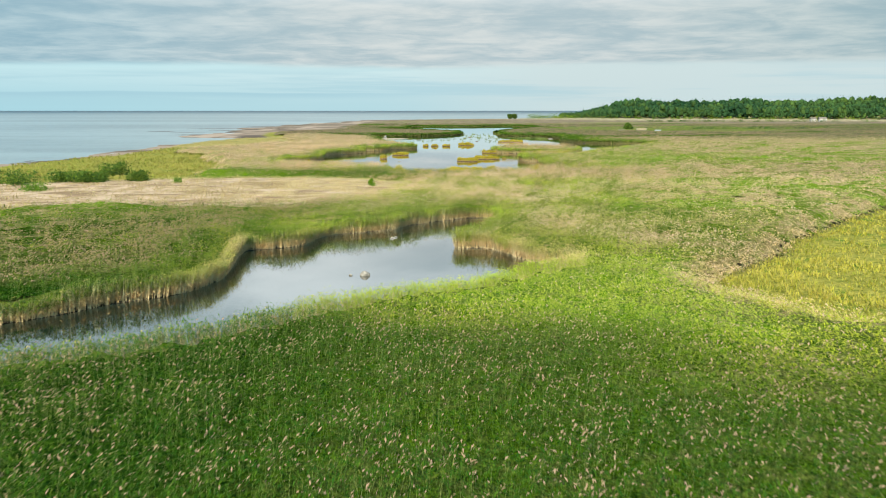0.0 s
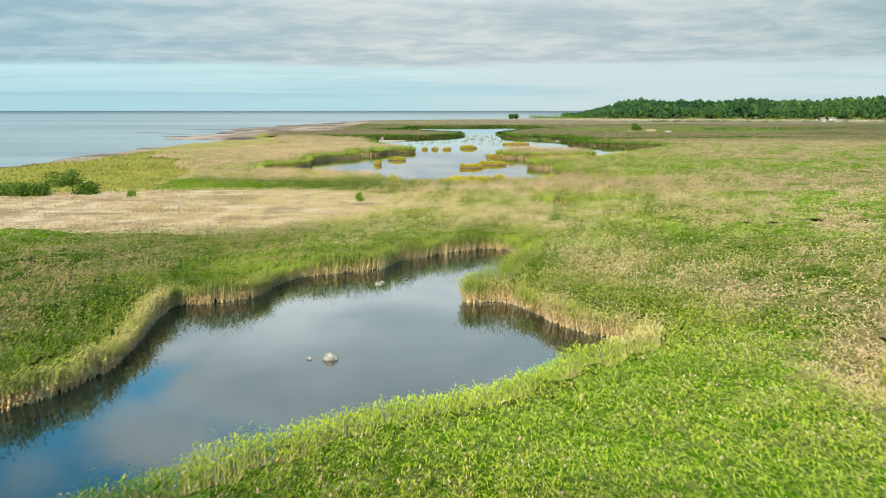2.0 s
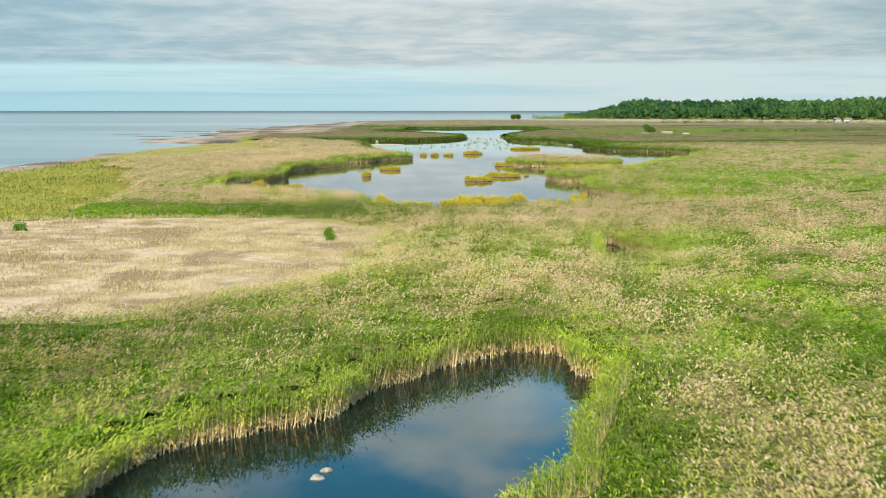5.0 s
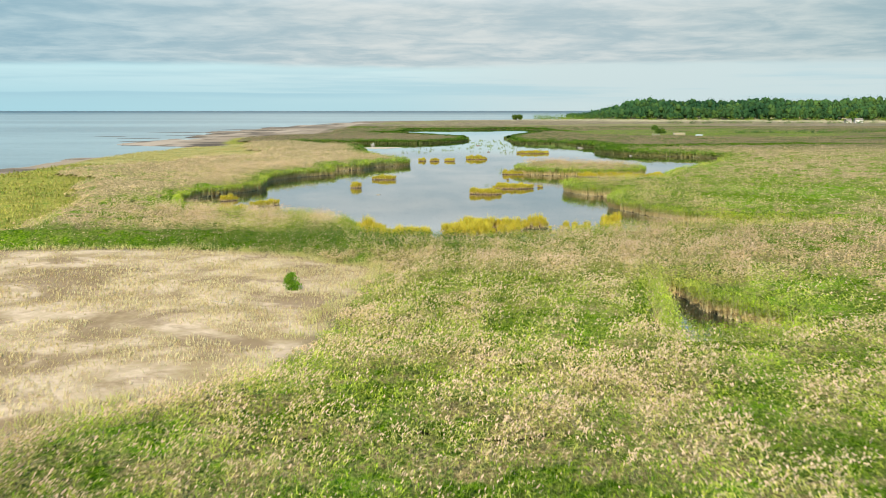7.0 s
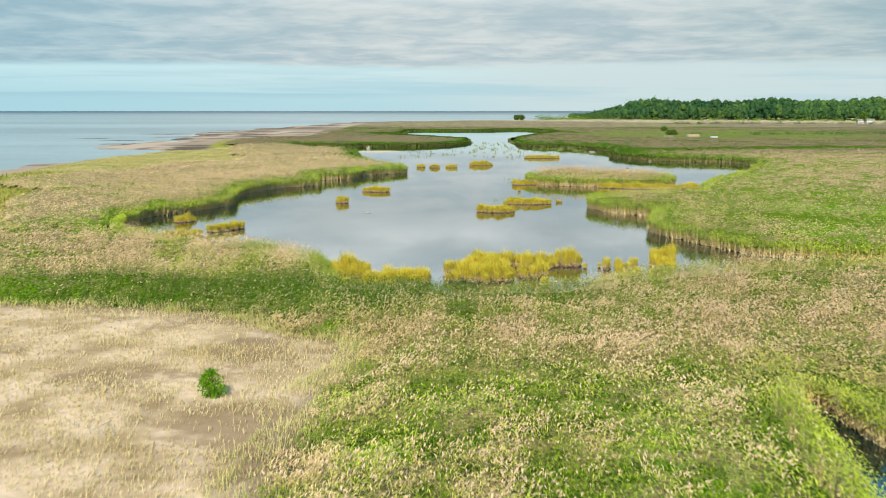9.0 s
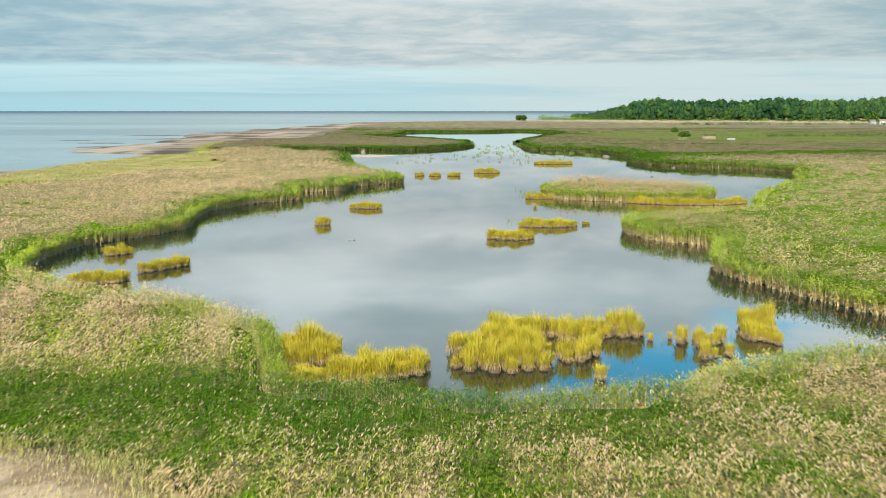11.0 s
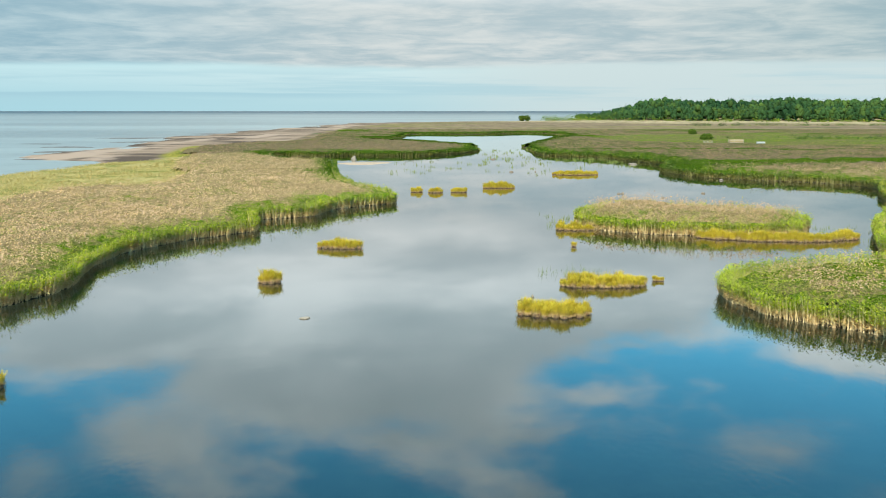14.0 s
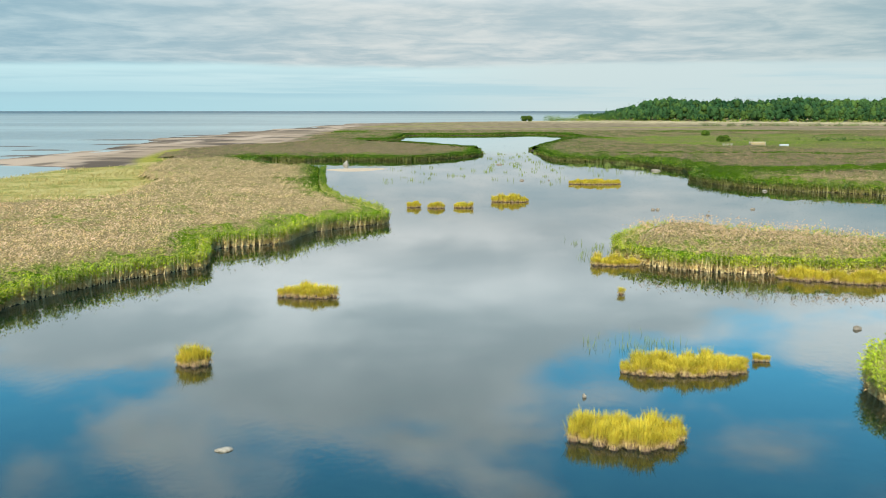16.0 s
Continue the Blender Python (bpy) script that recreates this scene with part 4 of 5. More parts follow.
    # low 'top' paints the shaded inside of the stand where it is seen close
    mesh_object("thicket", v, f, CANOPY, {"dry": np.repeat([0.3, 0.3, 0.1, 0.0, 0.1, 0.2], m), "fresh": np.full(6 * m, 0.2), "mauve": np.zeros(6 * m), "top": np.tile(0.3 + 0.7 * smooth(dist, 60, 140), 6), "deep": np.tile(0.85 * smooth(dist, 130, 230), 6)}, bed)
    return bed


ALL = lambda x, y: np.ones(len(x), bool)
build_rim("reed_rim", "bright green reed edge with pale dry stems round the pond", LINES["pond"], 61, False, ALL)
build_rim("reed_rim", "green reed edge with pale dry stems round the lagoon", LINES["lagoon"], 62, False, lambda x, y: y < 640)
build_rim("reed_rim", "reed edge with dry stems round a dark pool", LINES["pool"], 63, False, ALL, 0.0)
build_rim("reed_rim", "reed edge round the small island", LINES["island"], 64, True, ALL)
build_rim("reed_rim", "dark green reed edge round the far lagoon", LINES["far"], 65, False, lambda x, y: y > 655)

# ================= dry flat, meadow grass =================


TRACK = ([-45, -32, -25.6, -18.6, -13.4, -9.8], [181, 180.8, 179.5, 175.2, 171.6, 172.6])   # trodden sand across the dry flat


def build_grass(name, label, box, seed, keep, mat, height, factor, spread=0.35, group="grass", wide=1.0):
    x, y, r = scatter(*box, factor, seed)
    w, sea, green, dry, meadow, isle = fields(x, y)
    track = np.abs(y - np.interp(x, TRACK[0], TRACK[1])) / (0.7 + 1.1 * value_noise(x, y, 5, 17))
    bare = np.where((x > -45) & (x < -9) & (y < 200), smooth(track, 0.6, 1.5), 1.0)
    ok = keep(x, y, w, green, dry, meadow) & (r.rand(len(x)) < bare) & (r.rand(len(x)) < smooth(clouded(x, y, 5, seed + 3), 0.25, 0.6) * 0.9 + 0.1)
    gz = land_height(w, sea, green, dry, x, y)[ok]
    x, y = x[ok], y[ok]
    n = len(x)
    far = seen_from(x, y) / REACH
    h = height * (0.6 + 0.7 * r.rand(n)) * (0.6 + 0.8 * value_noise(x, y, 4, seed + 9))
    base = np.stack([x, y, gz - 0.03], 1)
    vs, fs, off = [], [], 0
    for k in range(2):
        ang = r.rand(n) * 6.283
        tip = base + unit(ang) * (h * (spread + 0.5 * r.rand(n)))[:, None] + np.array([0, 0, 1.0]) * (h * (0.6 + 0.5 * r.rand(n)))[:, None]
        v, f = kites(base + unit(ang) * 0.04, tip, (0.035 + 0.03 * r.rand(n)) * far * wide, unit(ang + 1.57), h * 0.2)
        vs.append(v), fs.append(f + off)
        off += len(v)
    ob = mesh_object(name, np.concatenate(vs), np.concatenate(fs), mat, {"dry": np.repeat(np.clip(r.rand(2 * n) * 0.6 + np.tile(0.3 * smooth(-x, 26, 44) * smooth(-y, -215, -200), 2), 0, 1), 4), "fresh": np.zeros(8 * n), "mauve": np.repeat(np.tile(0.3 * smooth(-x, 26, 44) * smooth(-y, -215, -200), 2), 4)})
    return tagged(ob, label, "grass", group, "stuff")


build_grass("dry_grass", "bleached dry grass tufts on pale sand", (-104, 0, 140, 222), 21, lambda x, y, w, g, d, m: d > -1.5, STRAW, 0.34, 1.7, wide=0.75)
build_grass("fringe_grass", "tall pale green-straw grass fringing the dry flat", (-80, 2, 143, 224), 24,
            lambda x, y, w, g, d, m: (d > -2.2) & (d < 0.6 + 2.4 * value_noise(x, y, 9, 25)), FRINGE, 0.6, 2.2, 0.35, wide=0.6)
build_grass("yellow_grass", "yellow-green low meadow grass beside the reeds", (20, 115, 60, 180), 22, lambda x, y, w, g, d, m: m > -1.0, MEADOW, 0.5, 2.0)
build_grass("coast_grass", "olive and yellow coastal grass near the sea", (-132, -40, 90, 545), 23,
            lambda x, y, w, g, d, m: (g > 0.3) & (d < 0) & (w > 0.5) & (upland(x, y) < 2.5) & (y < 385 + 14 * value_noise(x, y, 9, 27)), COAST, 0.6, 1.9)
build_grass("yellow_grass", "golden yellow-green coastal grass behind the beach", (-132, -40, 380, 548), 26,
            lambda x, y, w, g, d, m: (g > 0.3) & (w > 0.5) & (upland(x, y) < 2.5) & (y >= 385 + 14 * value_noise(x, y, 9, 27)), GOLDEN, 0.5, 5.0, wide=0.42)

# ================= sedge tussocks =================


def tussock_meshes(seed, blades, height, radius):
    """One tussock: a tuft of arching blades, and the tapered root stool under it."""
    r = np.random.RandomState(seed)
    a0, rr = r.rand(blades) * 6.283, radius * 0.74 * np.sqrt(r.rand(blades))
    base = unit(a0) * rr[:, None] + np.array([0, 0, 0.14])
    ang = a0 + 0.9 * r.randn(blades)
    h = height * (0.82 + 0.22 * r.rand(blades))
    out = h * (0.04 + 0.34 * r.rand(blades) ** 1.6) + rr * 0.25
    tip = base + unit(ang) * out[:, None] + np.array([0, 0, 1.0]) * (h * (1.0 - 0.35 * r.rand(blades) ** 1.5 - 0.25 * (rr / radius) ** 2))[:, None]
    low = np.arange(blades) < blades * 0.28            # dead blades hanging over the root
    rr2 = radius * (0.55 + 0.25 * r.rand(blades))
    base = np.where(low[:, None], unit(a0) * rr2[:, None] + np.array([0, 0, 0.50]), base)
    tip = np.where(low[:, None], unit(a0 + 0.3 * r.randn(blades)) * (rr2 + 0.08 + 0.22 * r.rand(blades))[:, None] + np.array([0, 0, 0.06]), tip)
    h = np.where(low, 0.2, h)
    v, f = kites(base, tip, 0.024 + 0.018 * r.rand(blades), unit(ang + 1.2 + 0.8 * r.rand(blades)), h * 0.16)
    dry = np.stack([np.full(blades, 0.75), np.full(blades, 0.12), np.full(blades, 0.12), 0.35 * r.rand(blades)], 1)
    dry = np.where(low[:, None], 0.75 + 0.25 * r.rand(blades)[:, None], dry).ravel()
    bm = bmesh.new()
    bmesh.ops.create_cone(bm, cap_ends=True, segments=11, radius1=radius * 0.72, radius2=radius * 0.5, depth=0.42)
    for q in bm.verts:
        k = 1 + 0.30 * (r.rand() - 0.5)
        q.co.x, q.co.y, q.co.z = q.co.x * k, q.co.y * k, q.co.z + 0.02 + 0.05 * r.rand()
    return v, f, dry, bm


def tussock_kind(seed, blades, height, radius):
    v, f, dry, bm = tussock_meshes(seed, blades, height, radius)
    blade = mesh_object("tussock", v, f, SEDGE, {"dry": dry, "fresh": np.full(len(v), 0.0)})
    root = part("root", bm, ROOT, blade, "brown matted root stool", flat=True)
    return blade


KINDS = [tussock_kind(100 + i, 260, 1.22 + 0.14 * (i % 3), 0.52 + 0.06 * (i % 2)) for i in range(6)]


def place_tussock(parent, x, y, size, r, tall=1.0):
    ob = copy_thing(KINDS[r.randint(len(KINDS))], pose(x, y, 0, 0, 0, r.rand() * 360) @ Matrix.Diagonal((size, size, size * tall * (0.68 + 0.36 * r.rand()), 1)))
    ob.parent = parent
    return ob


def islet(label, cx, cy, rx, ry, seed, turn=0.0, gap=0.52, size=1.0, tall=1.0, group="sedge islets"):
    """Tussocks packed over an oval."""
    r = np.random.RandomState(seed)
    top = thing("sedge_islet", label, "sedge", group=group)
    c, s = math.cos(radians(turn)), math.sin(radians(turn))
    done = []
    for _ in range(400):
        a, q = r.rand() * 6.283, math.sqrt(r.rand())
        u, v = rx * q * math.cos(a), ry * q * math.sin(a)
        if all((u - p) ** 2 + (v - w) ** 2 > (gap * size) ** 2 for p, w in done):
            done.append((u, v))
            place_tussock(top, cx + c * u - s * v, cy + s * u + c * v, size * (0.68 + 0.5 * r.rand()) * (1.12 - 0.28 * q * q), r, tall)
    return top


ISLET = "yellow-green sedge islet on brown roots in still water"
islet(ISLET, -19.4, 311.4, 1.0, 0.8, 1, size=0.95)
islet(ISLET, -15.1, 335.4, 2.7, 1.1, 2, turn=-6)
islet("ragged yellow sedge islet with drooping blades", 7.6, 296.2, 2.9, 1.7, 3, size=0.98)
islet("long yellow sedge islet with short reed tail", 14.1, 309.6, 4.3, 1.5, 4, turn=4, size=0.95)
islet(ISLET, 20.0, 312.2, 0.5, 0.3, 5, size=0.6)
islet(ISLET, -7.7, 417.6, 1.2, 0.8, 6, size=0.9)
islet(ISLET, -3.5, 416.2, 1.5, 0.8, 7, size=0.9)
islet(ISLET, 1.2, 416.8, 1.5, 0.8, 8, size=0.9)
islet(ISLET, 10.5, 428.0, 3.4, 1.5, 9)
islet("low flat yellow sedge islet in wide water", 33.3, 471.5, 6.0, 2.2, 10, size=0.9)
islet("single small sedge tuft on a stump", 14.7, 336.4, 0.3, 0.3, 11, size=0.7)
islet("yellow sedge strip along the reed island", 17.0, 353.6, 2.6, 1.0, 12, turn=-8)
for i, (x, y, rx, t) in enumerate(((35.4, 344.2, 3.0, -25), (40.5, 342.2, 3.2, -8), (46.2, 341.6, 3.4, 0), (51.6, 343.4, 2.8, 20))):
    islet("yellow sedge strip along the reed island", x, y, rx, 1.2, 13 + i, turn=t)
islet("sedge row by the reed bank", -36.0, 263.6, 3.0, 0.9, 20, turn=24)
islet("sedge row by the reed bank", -31.6, 272.3, 3.4, 0.8, 21, turn=58)
islet("sedge row by the reed bank", -40.2, 282.2, 1.6, 0.7, 22, turn=40, size=0.85)
islet("dense yellow sedge patch beside tan reeds", -11.0, 234.6, 2.3, 2.6, 23, size=1.15, tall=1.28)
islet("dense yellow sedge patch beside tan reeds", -5.6, 230.0, 3.4, 1.4, 24, turn=26, size=1.05, tall=1.28)
islet("low matted brown and yellow sedge at the reeds' foot", -11.2, 229.4, 3.2, 1.5, 34, turn=8, size=0.8, tall=0.6)
BROKEN = "large broken patch of yellow sedge tussocks"
islet(BROKEN, 2.4, 232.2, 3.4, 1.5, 25, gap=0.66, size=1.1, tall=1.28)
islet(BROKEN, 1.4, 236.6, 2.6, 1.3, 30, turn=18, gap=0.74, size=1.1, tall=1.28)
islet(BROKEN, 4.4, 236.4, 1.5, 2.6, 31, turn=14, gap=0.85, size=1.1, tall=1.28)
islet(BROKEN, 4.6, 241.2, 3.3, 1.6, 26, turn=4, gap=0.66, size=1.1, tall=1.28)
islet(BROKEN, 8.0, 234.8, 1.2, 2.4, 32, turn=-24, gap=0.9, size=1.0, tall=1.28)
islet(BROKEN, 9.0, 239.8, 1.7, 1.6, 33, turn=10, gap=0.72, size=1.05, tall=1.28)
islet("loose yellow sedge tussocks in deep water", 12.2, 241.3, 1.9, 1.0, 27, turn=6, gap=0.72, size=1.05, tall=1.28)
islet("dense yellow sedge patch beside the reeds", 23.2, 243.4, 1.3, 0.8, 28, size=1.1, tall=1.28)
islet("dense yellow sedge patch beside the reeds", 22.4, 239.9, 1.5, 0.8, 29, turn=-40, size=1.05, tall=1.28)
R = np.random.RandomState(77)
for x, y, k in ((8.6, 229.2, 0.95), (16.1, 238.7, 1.0), (16.5, 239.3, 0.6), (15.6, 240.0, 0.4), (17.2, 237.7, 0.85), (17.7, 238.0, 0.7), (14.0, 239.5, 0.5), (17.4, 239.7, 0.5),
                (19.1, 239.1, 1.0), (18.5, 238.4, 0.85), (16.7, 234.3, 0.8), (17.4, 234.6, 0.6), (18.7, 235.2, 0.8), (23.2, 238.3, 0.7)):
    lone = thing("sedge_clump", "lone yellow sedge tussock standing in the water", "sedge", group="lone sedge tussocks")
    place_tussock(lone, x, y, k, R, 1.25)
for kind in KINDS:
    for ch in kind.children:
        bpy.data.objects.remove(ch)
    bpy.data.objects.remove(kind)


# thin reed stalks standing in open water
def stalks(label, boxes, count, seed):
    r = np.random.RandomState(seed)
    vs = []
    for x0, x1, y0, y1 in boxes:
        cx, cy = x0 + r.rand(count // 6) * (x1 - x0), y0 + r.rand(count // 6) * (y1 - y0)
        k = r.randint(0, len(cx), count)
        x, y = cx[k] + r.randn(count) * 0.5, cy[k] + r.randn(count) * 0.5
        h = 0.3 + 0.7 * r.rand(count)
        b = np.stack([x, y, np.full(count, -0.1)], 1)
        side = np.array([1.0, 0, 0]) * (0.012 * seen_from(x, y) / REACH)[:, None]
        t = b + np.stack([0.2 * r.randn(count) * h, 0.2 * r.randn(count) * h, h], 1)
        vs.append(np.stack([b - side, b + side, t], 1).reshape(-1, 3))
    v = np.concatenate(vs)
    ob = mesh_object("water_stalks", v, np.arange(len(v)).reshape(-1, 3), REED_STEM, {"dry": np.full(len(v), 0.1), "deep": np.full(len(v), 0.7)})
    return tagged(ob, label, "reeds", kind="stuff")


stalks("thin sparse reed stalks in the narrow channel", ((12, 36, 520, 640), (36, 58, 500, 560), (-20, 30, 470, 540)), 260, 41)
stalks("thin sparse reed stalks near the islets", ((14, 19, 356, 380), (8, 16, 315, 319), (52, 60, 340, 356), (12, 22, 228, 243), (-2, 6, 222, 228)), 90, 42)


# ================= stones =================
def stone(x, y, length, width, height, seed, label, mat=None):
    r = np.random.RandomState(seed)
    bm = bmesh.new()
    bmesh.ops.create_icosphere(bm, subdivisions=3, radius=1.0)
    off = Vector(r.rand(3) * 20)
    for v in bm.verts:
        k = 1 + 0.35 * noise.noise(v.co * 1.3 + off) + 0.10 * noise.noise(v.co * 4 + off)
        v.co = Vector((v.co.x * length * 0.5 * k, v.co.y * width * 0.5 * k, max(v.co.z, -0.5) * height * k))
    me = bpy.data.meshes.new("boulder")
    bm.to_mesh(me)
    bm.free()
    for p in me.polygons:
        p.use_smooth = True
    me.materials.append(mat or BOULDER)
    ob = new("boulder", me)
    ob.matrix_world = pose(x, y, 0.0, 0, 0, r.rand() * 40 - 20)
    return tagged(ob, label, "boulder", "stones in the water")


stone(-7.6, 91.2, 0.95, 0.7, 0.42, 1, "pale rounded boulder in dark pond water")
stone(-9.0, 91.2, 0.36, 0.3, 0.16, 2, "small pale stone beside a larger boulder")
stone(-6.3, 118.0, 0.62, 0.45, 0.16, 3, "flat pale stone in shaded pond water")
stone(-6.0, 118.9, 0.55, 0.4, 0.15, 4, "flat pale stone in shaded pond water")
stone(-13.5, 294.5, 0.85, 0.6, 0.14, 5, "flat grey stone just above the water")
for i, (x, y, k) in enumerate(((30.9, 321.8, 0.7), (17.1, 482.2, 1.2), (15.4, 550, 1.9), (34.4, 412.9, 0.8), (35.3, 413.2, 0.7), (52.1, 413.8, 0.8),
                               (58.2, 519.2, 2.6), (66.7, 451.1, 1.2), (23.8, 482.4, 0.5), (6.4, 303.6, 0.25), (41.5, 404, 0.7))):
    stone(x, y, k, k * 0.7, 0.2 + 0.12 * k, 10 + i, "low brownish stone in shallow lagoon water", STONE)
stone(-33.0, 548.0, 2.0, 1.6, 1.3, 40, "pale pointed boulder beside the sand spit")


def sand_spit():
    n, rings = 40, 6
    r = np.random.RandomState(5)
    wob = 1 + 0.14 * np.sin(np.arange(n) / n * 6.283 * 3 + 1) + 0.05 * r.randn(n)
    v = [(-28.0, 525.0, 0.30)]
    for k in range(1, rings + 1):
        q = k / rings
        for i in range(n):
            a = i / n * 6.283
            u, w = 12.0 * q * math.cos(a) * wob[i], 9.0 * q * math.sin(a) * wob[i]
            v.append((-28.0 + 0.86 * u - 0.5 * w, 525.0 + 0.5 * u + 0.86 * w, 0.30 - 0.55 * q ** 2.2))
    tri = [(0, 1 + i, 1 + (i + 1) % n) for i in range(n)]
    for k in range(rings - 1):
        for i in range(n):
            a, b, c, d = 1 + k * n + i, 1 + k * n + (i + 1) % n, 1 + (k + 1) * n + (i + 1) % n, 1 + (k + 1) * n + i
            tri += [(a, c, b), (a, d, c)]
    ob = mesh_object("sand_spit", np.array(v), np.array(tri), SPIT_SAND, flat=False)
    return tagged(ob, "low pale sand spit reaching into the lagoon", "sand", kind="structure")


sand_spit()


def sand_bar(x, y, long, wide, turn, seed, label):
    """A low bar of wet sand just above the sea."""
    n, rings = 36, 4
    r = np.random.RandomState(seed)
    wob = 1 + 0.18 * np.sin(np.arange(n) / n * 6.283 * 3 + seed) + 0.10 * np.sin(np.arange(n) / n * 6.283 * 7 + 2 * seed) + 0.05 * r.randn(n)
    v = [(0, 0, 0.16)]
    for k in range(1, rings + 1):
        q = k / rings
        for i in range(n):
            a = i / n * 6.283
            v.append((long * q * math.cos(a) * wob[i], wide * q * math.sin(a) * wob[i], 0.16 - 0.4 * q ** 2.5))
    tri = [(0, 1 + i, 1 + (i + 1) % n) for i in range(n)]
    for k in range(rings - 1):
        for i in range(n):
            a, b, c, d = 1 + k * n + i, 1 + k * n + (i + 1) % n, 1 + (k + 1) * n + (i + 1) % n, 1 + (k + 1) * n + i
            tri += [(a, c, b), (a, d, c)]
    ob = mesh_object("sand_bar", np.array(v), np.array(tri), WET_SAND, flat=False)
    ob.matrix_world = pose(x, y, 0, 0, 0, turn)
    return tagged(ob, label, "sand bar", "sand bars off the beach")


for i, (x, y, a, b, c) in enumerate(((-140, 552, 17, 6, 20), (-158, 610, 20, 8, 8), (-176, 660, 18, 8, -4), (-160, 730, 26, 12, 12),
                                     (-205, 700, 14, 6, 0), (-190, 800, 30, 14, 8), (-165, 900, 26, 18, 15))):
    sand_bar(x, y, a, b, c, 70 + i, "low dark bar of wet sand in shallow sea")


# ================= bushes, trees and the wood =================
def leaf_cloud(centres, radii, per, size, r):
    """Loose leaf sprays over and inside round clumps."""
    c = np.repeat(centres, per, 0)
    q = np.repeat(radii, per)
    n = len(c)
    d = r.randn(n, 3)
    d /= np.linalg.norm(d, axis=1)[:, None]
    p = c + d * (q * (0.72 + 0.38 * r.rand(n)))[:, None] * np.array([1, 1, 0.85])
    a = r.randn(n, 3)
    a /= np.linalg.norm(a, axis=1)[:, None]
    s = np.cross(a, d)
    s /= np.linalg.norm(s, axis=1)[:, None] + 1e-6
    ln = size * (0.6 + 0.8 * r.rand(n))
    return kites(p, p + (a * 0.7 + d * 0.5) * ln[:, None], ln * 0.7, s, ln * 0.1)


def branch(bm, a, b, r0, r1, seg=7):
    """A tapered limb from a to b."""
    d = Vector(b) - Vector(a)
    m = Matrix.Translation((Vector(a) + Vector(b)) / 2) @ d.to_track_quat("Z", "Y").to_matrix().to_4x4()
    bmesh.ops.create_cone(bm, cap_ends=True, segments=seg, radius1=r0, radius2=r1, depth=d.length, matrix=m)


def shrub(name, label, category, x, y, z, height, width, seed, mat, conical=0.0, trunk=0.18, detail=26, per=60, leaf=0.16, group=""):
    """A bush or tree: trunk with limbs, and a crown of many leaf sprays in clumps."""
    r = np.random.RandomState(seed)
    top = thing(name, label, category, x, y, z, group)
    bm = bmesh.new()
    branch(bm, (0, 0, -0.2), (0.02 * height, 0, height * 0.75), height * 0.03, height * 0.008)
    u = trunk + (0.95 - trunk) * r.rand(detail)
    span = width * 0.5 * ((1 - u) ** 0.8 * conical + (1 - conical) * np.sqrt(np.clip(1 - ((u - 0.55) / 0.55) ** 2, 0.05, 1)))
    ang = r.rand(detail) * 6.283
    k = np.sqrt(r.rand(detail)) * 0.85
    cen = np.stack([span * k * np.cos(ang), span * k * np.sin(ang), u * height * 0.93], 1)
    for c in cen[:10]:
        branch(bm, (0, 0, max(0.1, c[2] * 0.7)), tuple(c), height * 0.010, height * 0.004, 5)
    part("trunk", bm, BARK, top)
    rad = np.maximum(0.10 * width, span * (0.30 + 0.2 * r.rand(detail)))
    v, f = leaf_cloud(cen, rad, per, leaf, r)
    mesh_object("crown", v, f, mat, {"dry": np.zeros(len(v)), "fresh": np.repeat(0.3 * r.rand(len(v) // 4), 4)}, top)
    return top


shrub("young_tree", "small bright green conical young tree on dry sand", "tree", -14.4, 191.7, 0.35, 1.95, 1.75, 4, SAPLING, 0.6, 0.02, 60, 44, 0.13)
shrub("bush", "small grey-green twiggy bush on the dry flat", "bush", -56.0, 201.0, 0.4, 1.5, 2.2, 2, NEEDLE, 0.2, 0.05, 26, 40, 0.2)
for i, (x, y, h, w) in enumerate(((-95.0, 200, 2.0, 9), (-88.2, 197, 2.4, 10), (-78.9, 228, 2.6, 8), (-82.5, 206, 2.0, 6), (-77.0, 203, 2.2, 6), (-73.5, 203.0, 2.5, 5), (-66.0, 205.7, 2.3, 4.5))):
    shrub("bush", "low dense dark green willow bush behind the sand", "bush", x, y, 0.3, h, w, 20 + i, FOLIAGE, 0.0, 0.02, 40, 60, 0.35, group="willow bushes")
shrub("bush", "low yellow-green bush on the sandy edge", "bush", -77.7, 180.5, 0.3, 1.2, 6.5, 31, NEEDLE, 0.0, 0.02, 34, 50, 0.3)
for i, (x, y, h, w) in enumerate(((167.0, 866, 3.2, 4.2), (147.5, 757, 3.4, 4.6), (144.0, 752, 2.6, 3.4))):
    shrub("tree", "small dark round tree in the far meadow", "tree", x, y, 0.3, h, w, 40 + i, FOLIAGE, 0.0, 0.12, 30, 60, 0.9, group="meadow trees")
for i, (x, y, h, w) in enumerate(((114, 1632, 7.5, 9), (121, 1630, 8.5, 9))):
    shrub("tree", "dark round tree standing alone by the shore", "tree", x, y, 0.4, h, w, 50 + i, FOLIAGE, 0.1, 0.1, 34, 60, 1.1, group="shore trees")
shrub("tree", "dark bushy tree in front of the wood", "tree", 560, 1420, 0.5, 13, 13, 55, FOLIAGE, 0.2, 0.05, 34, 60, 1.6)


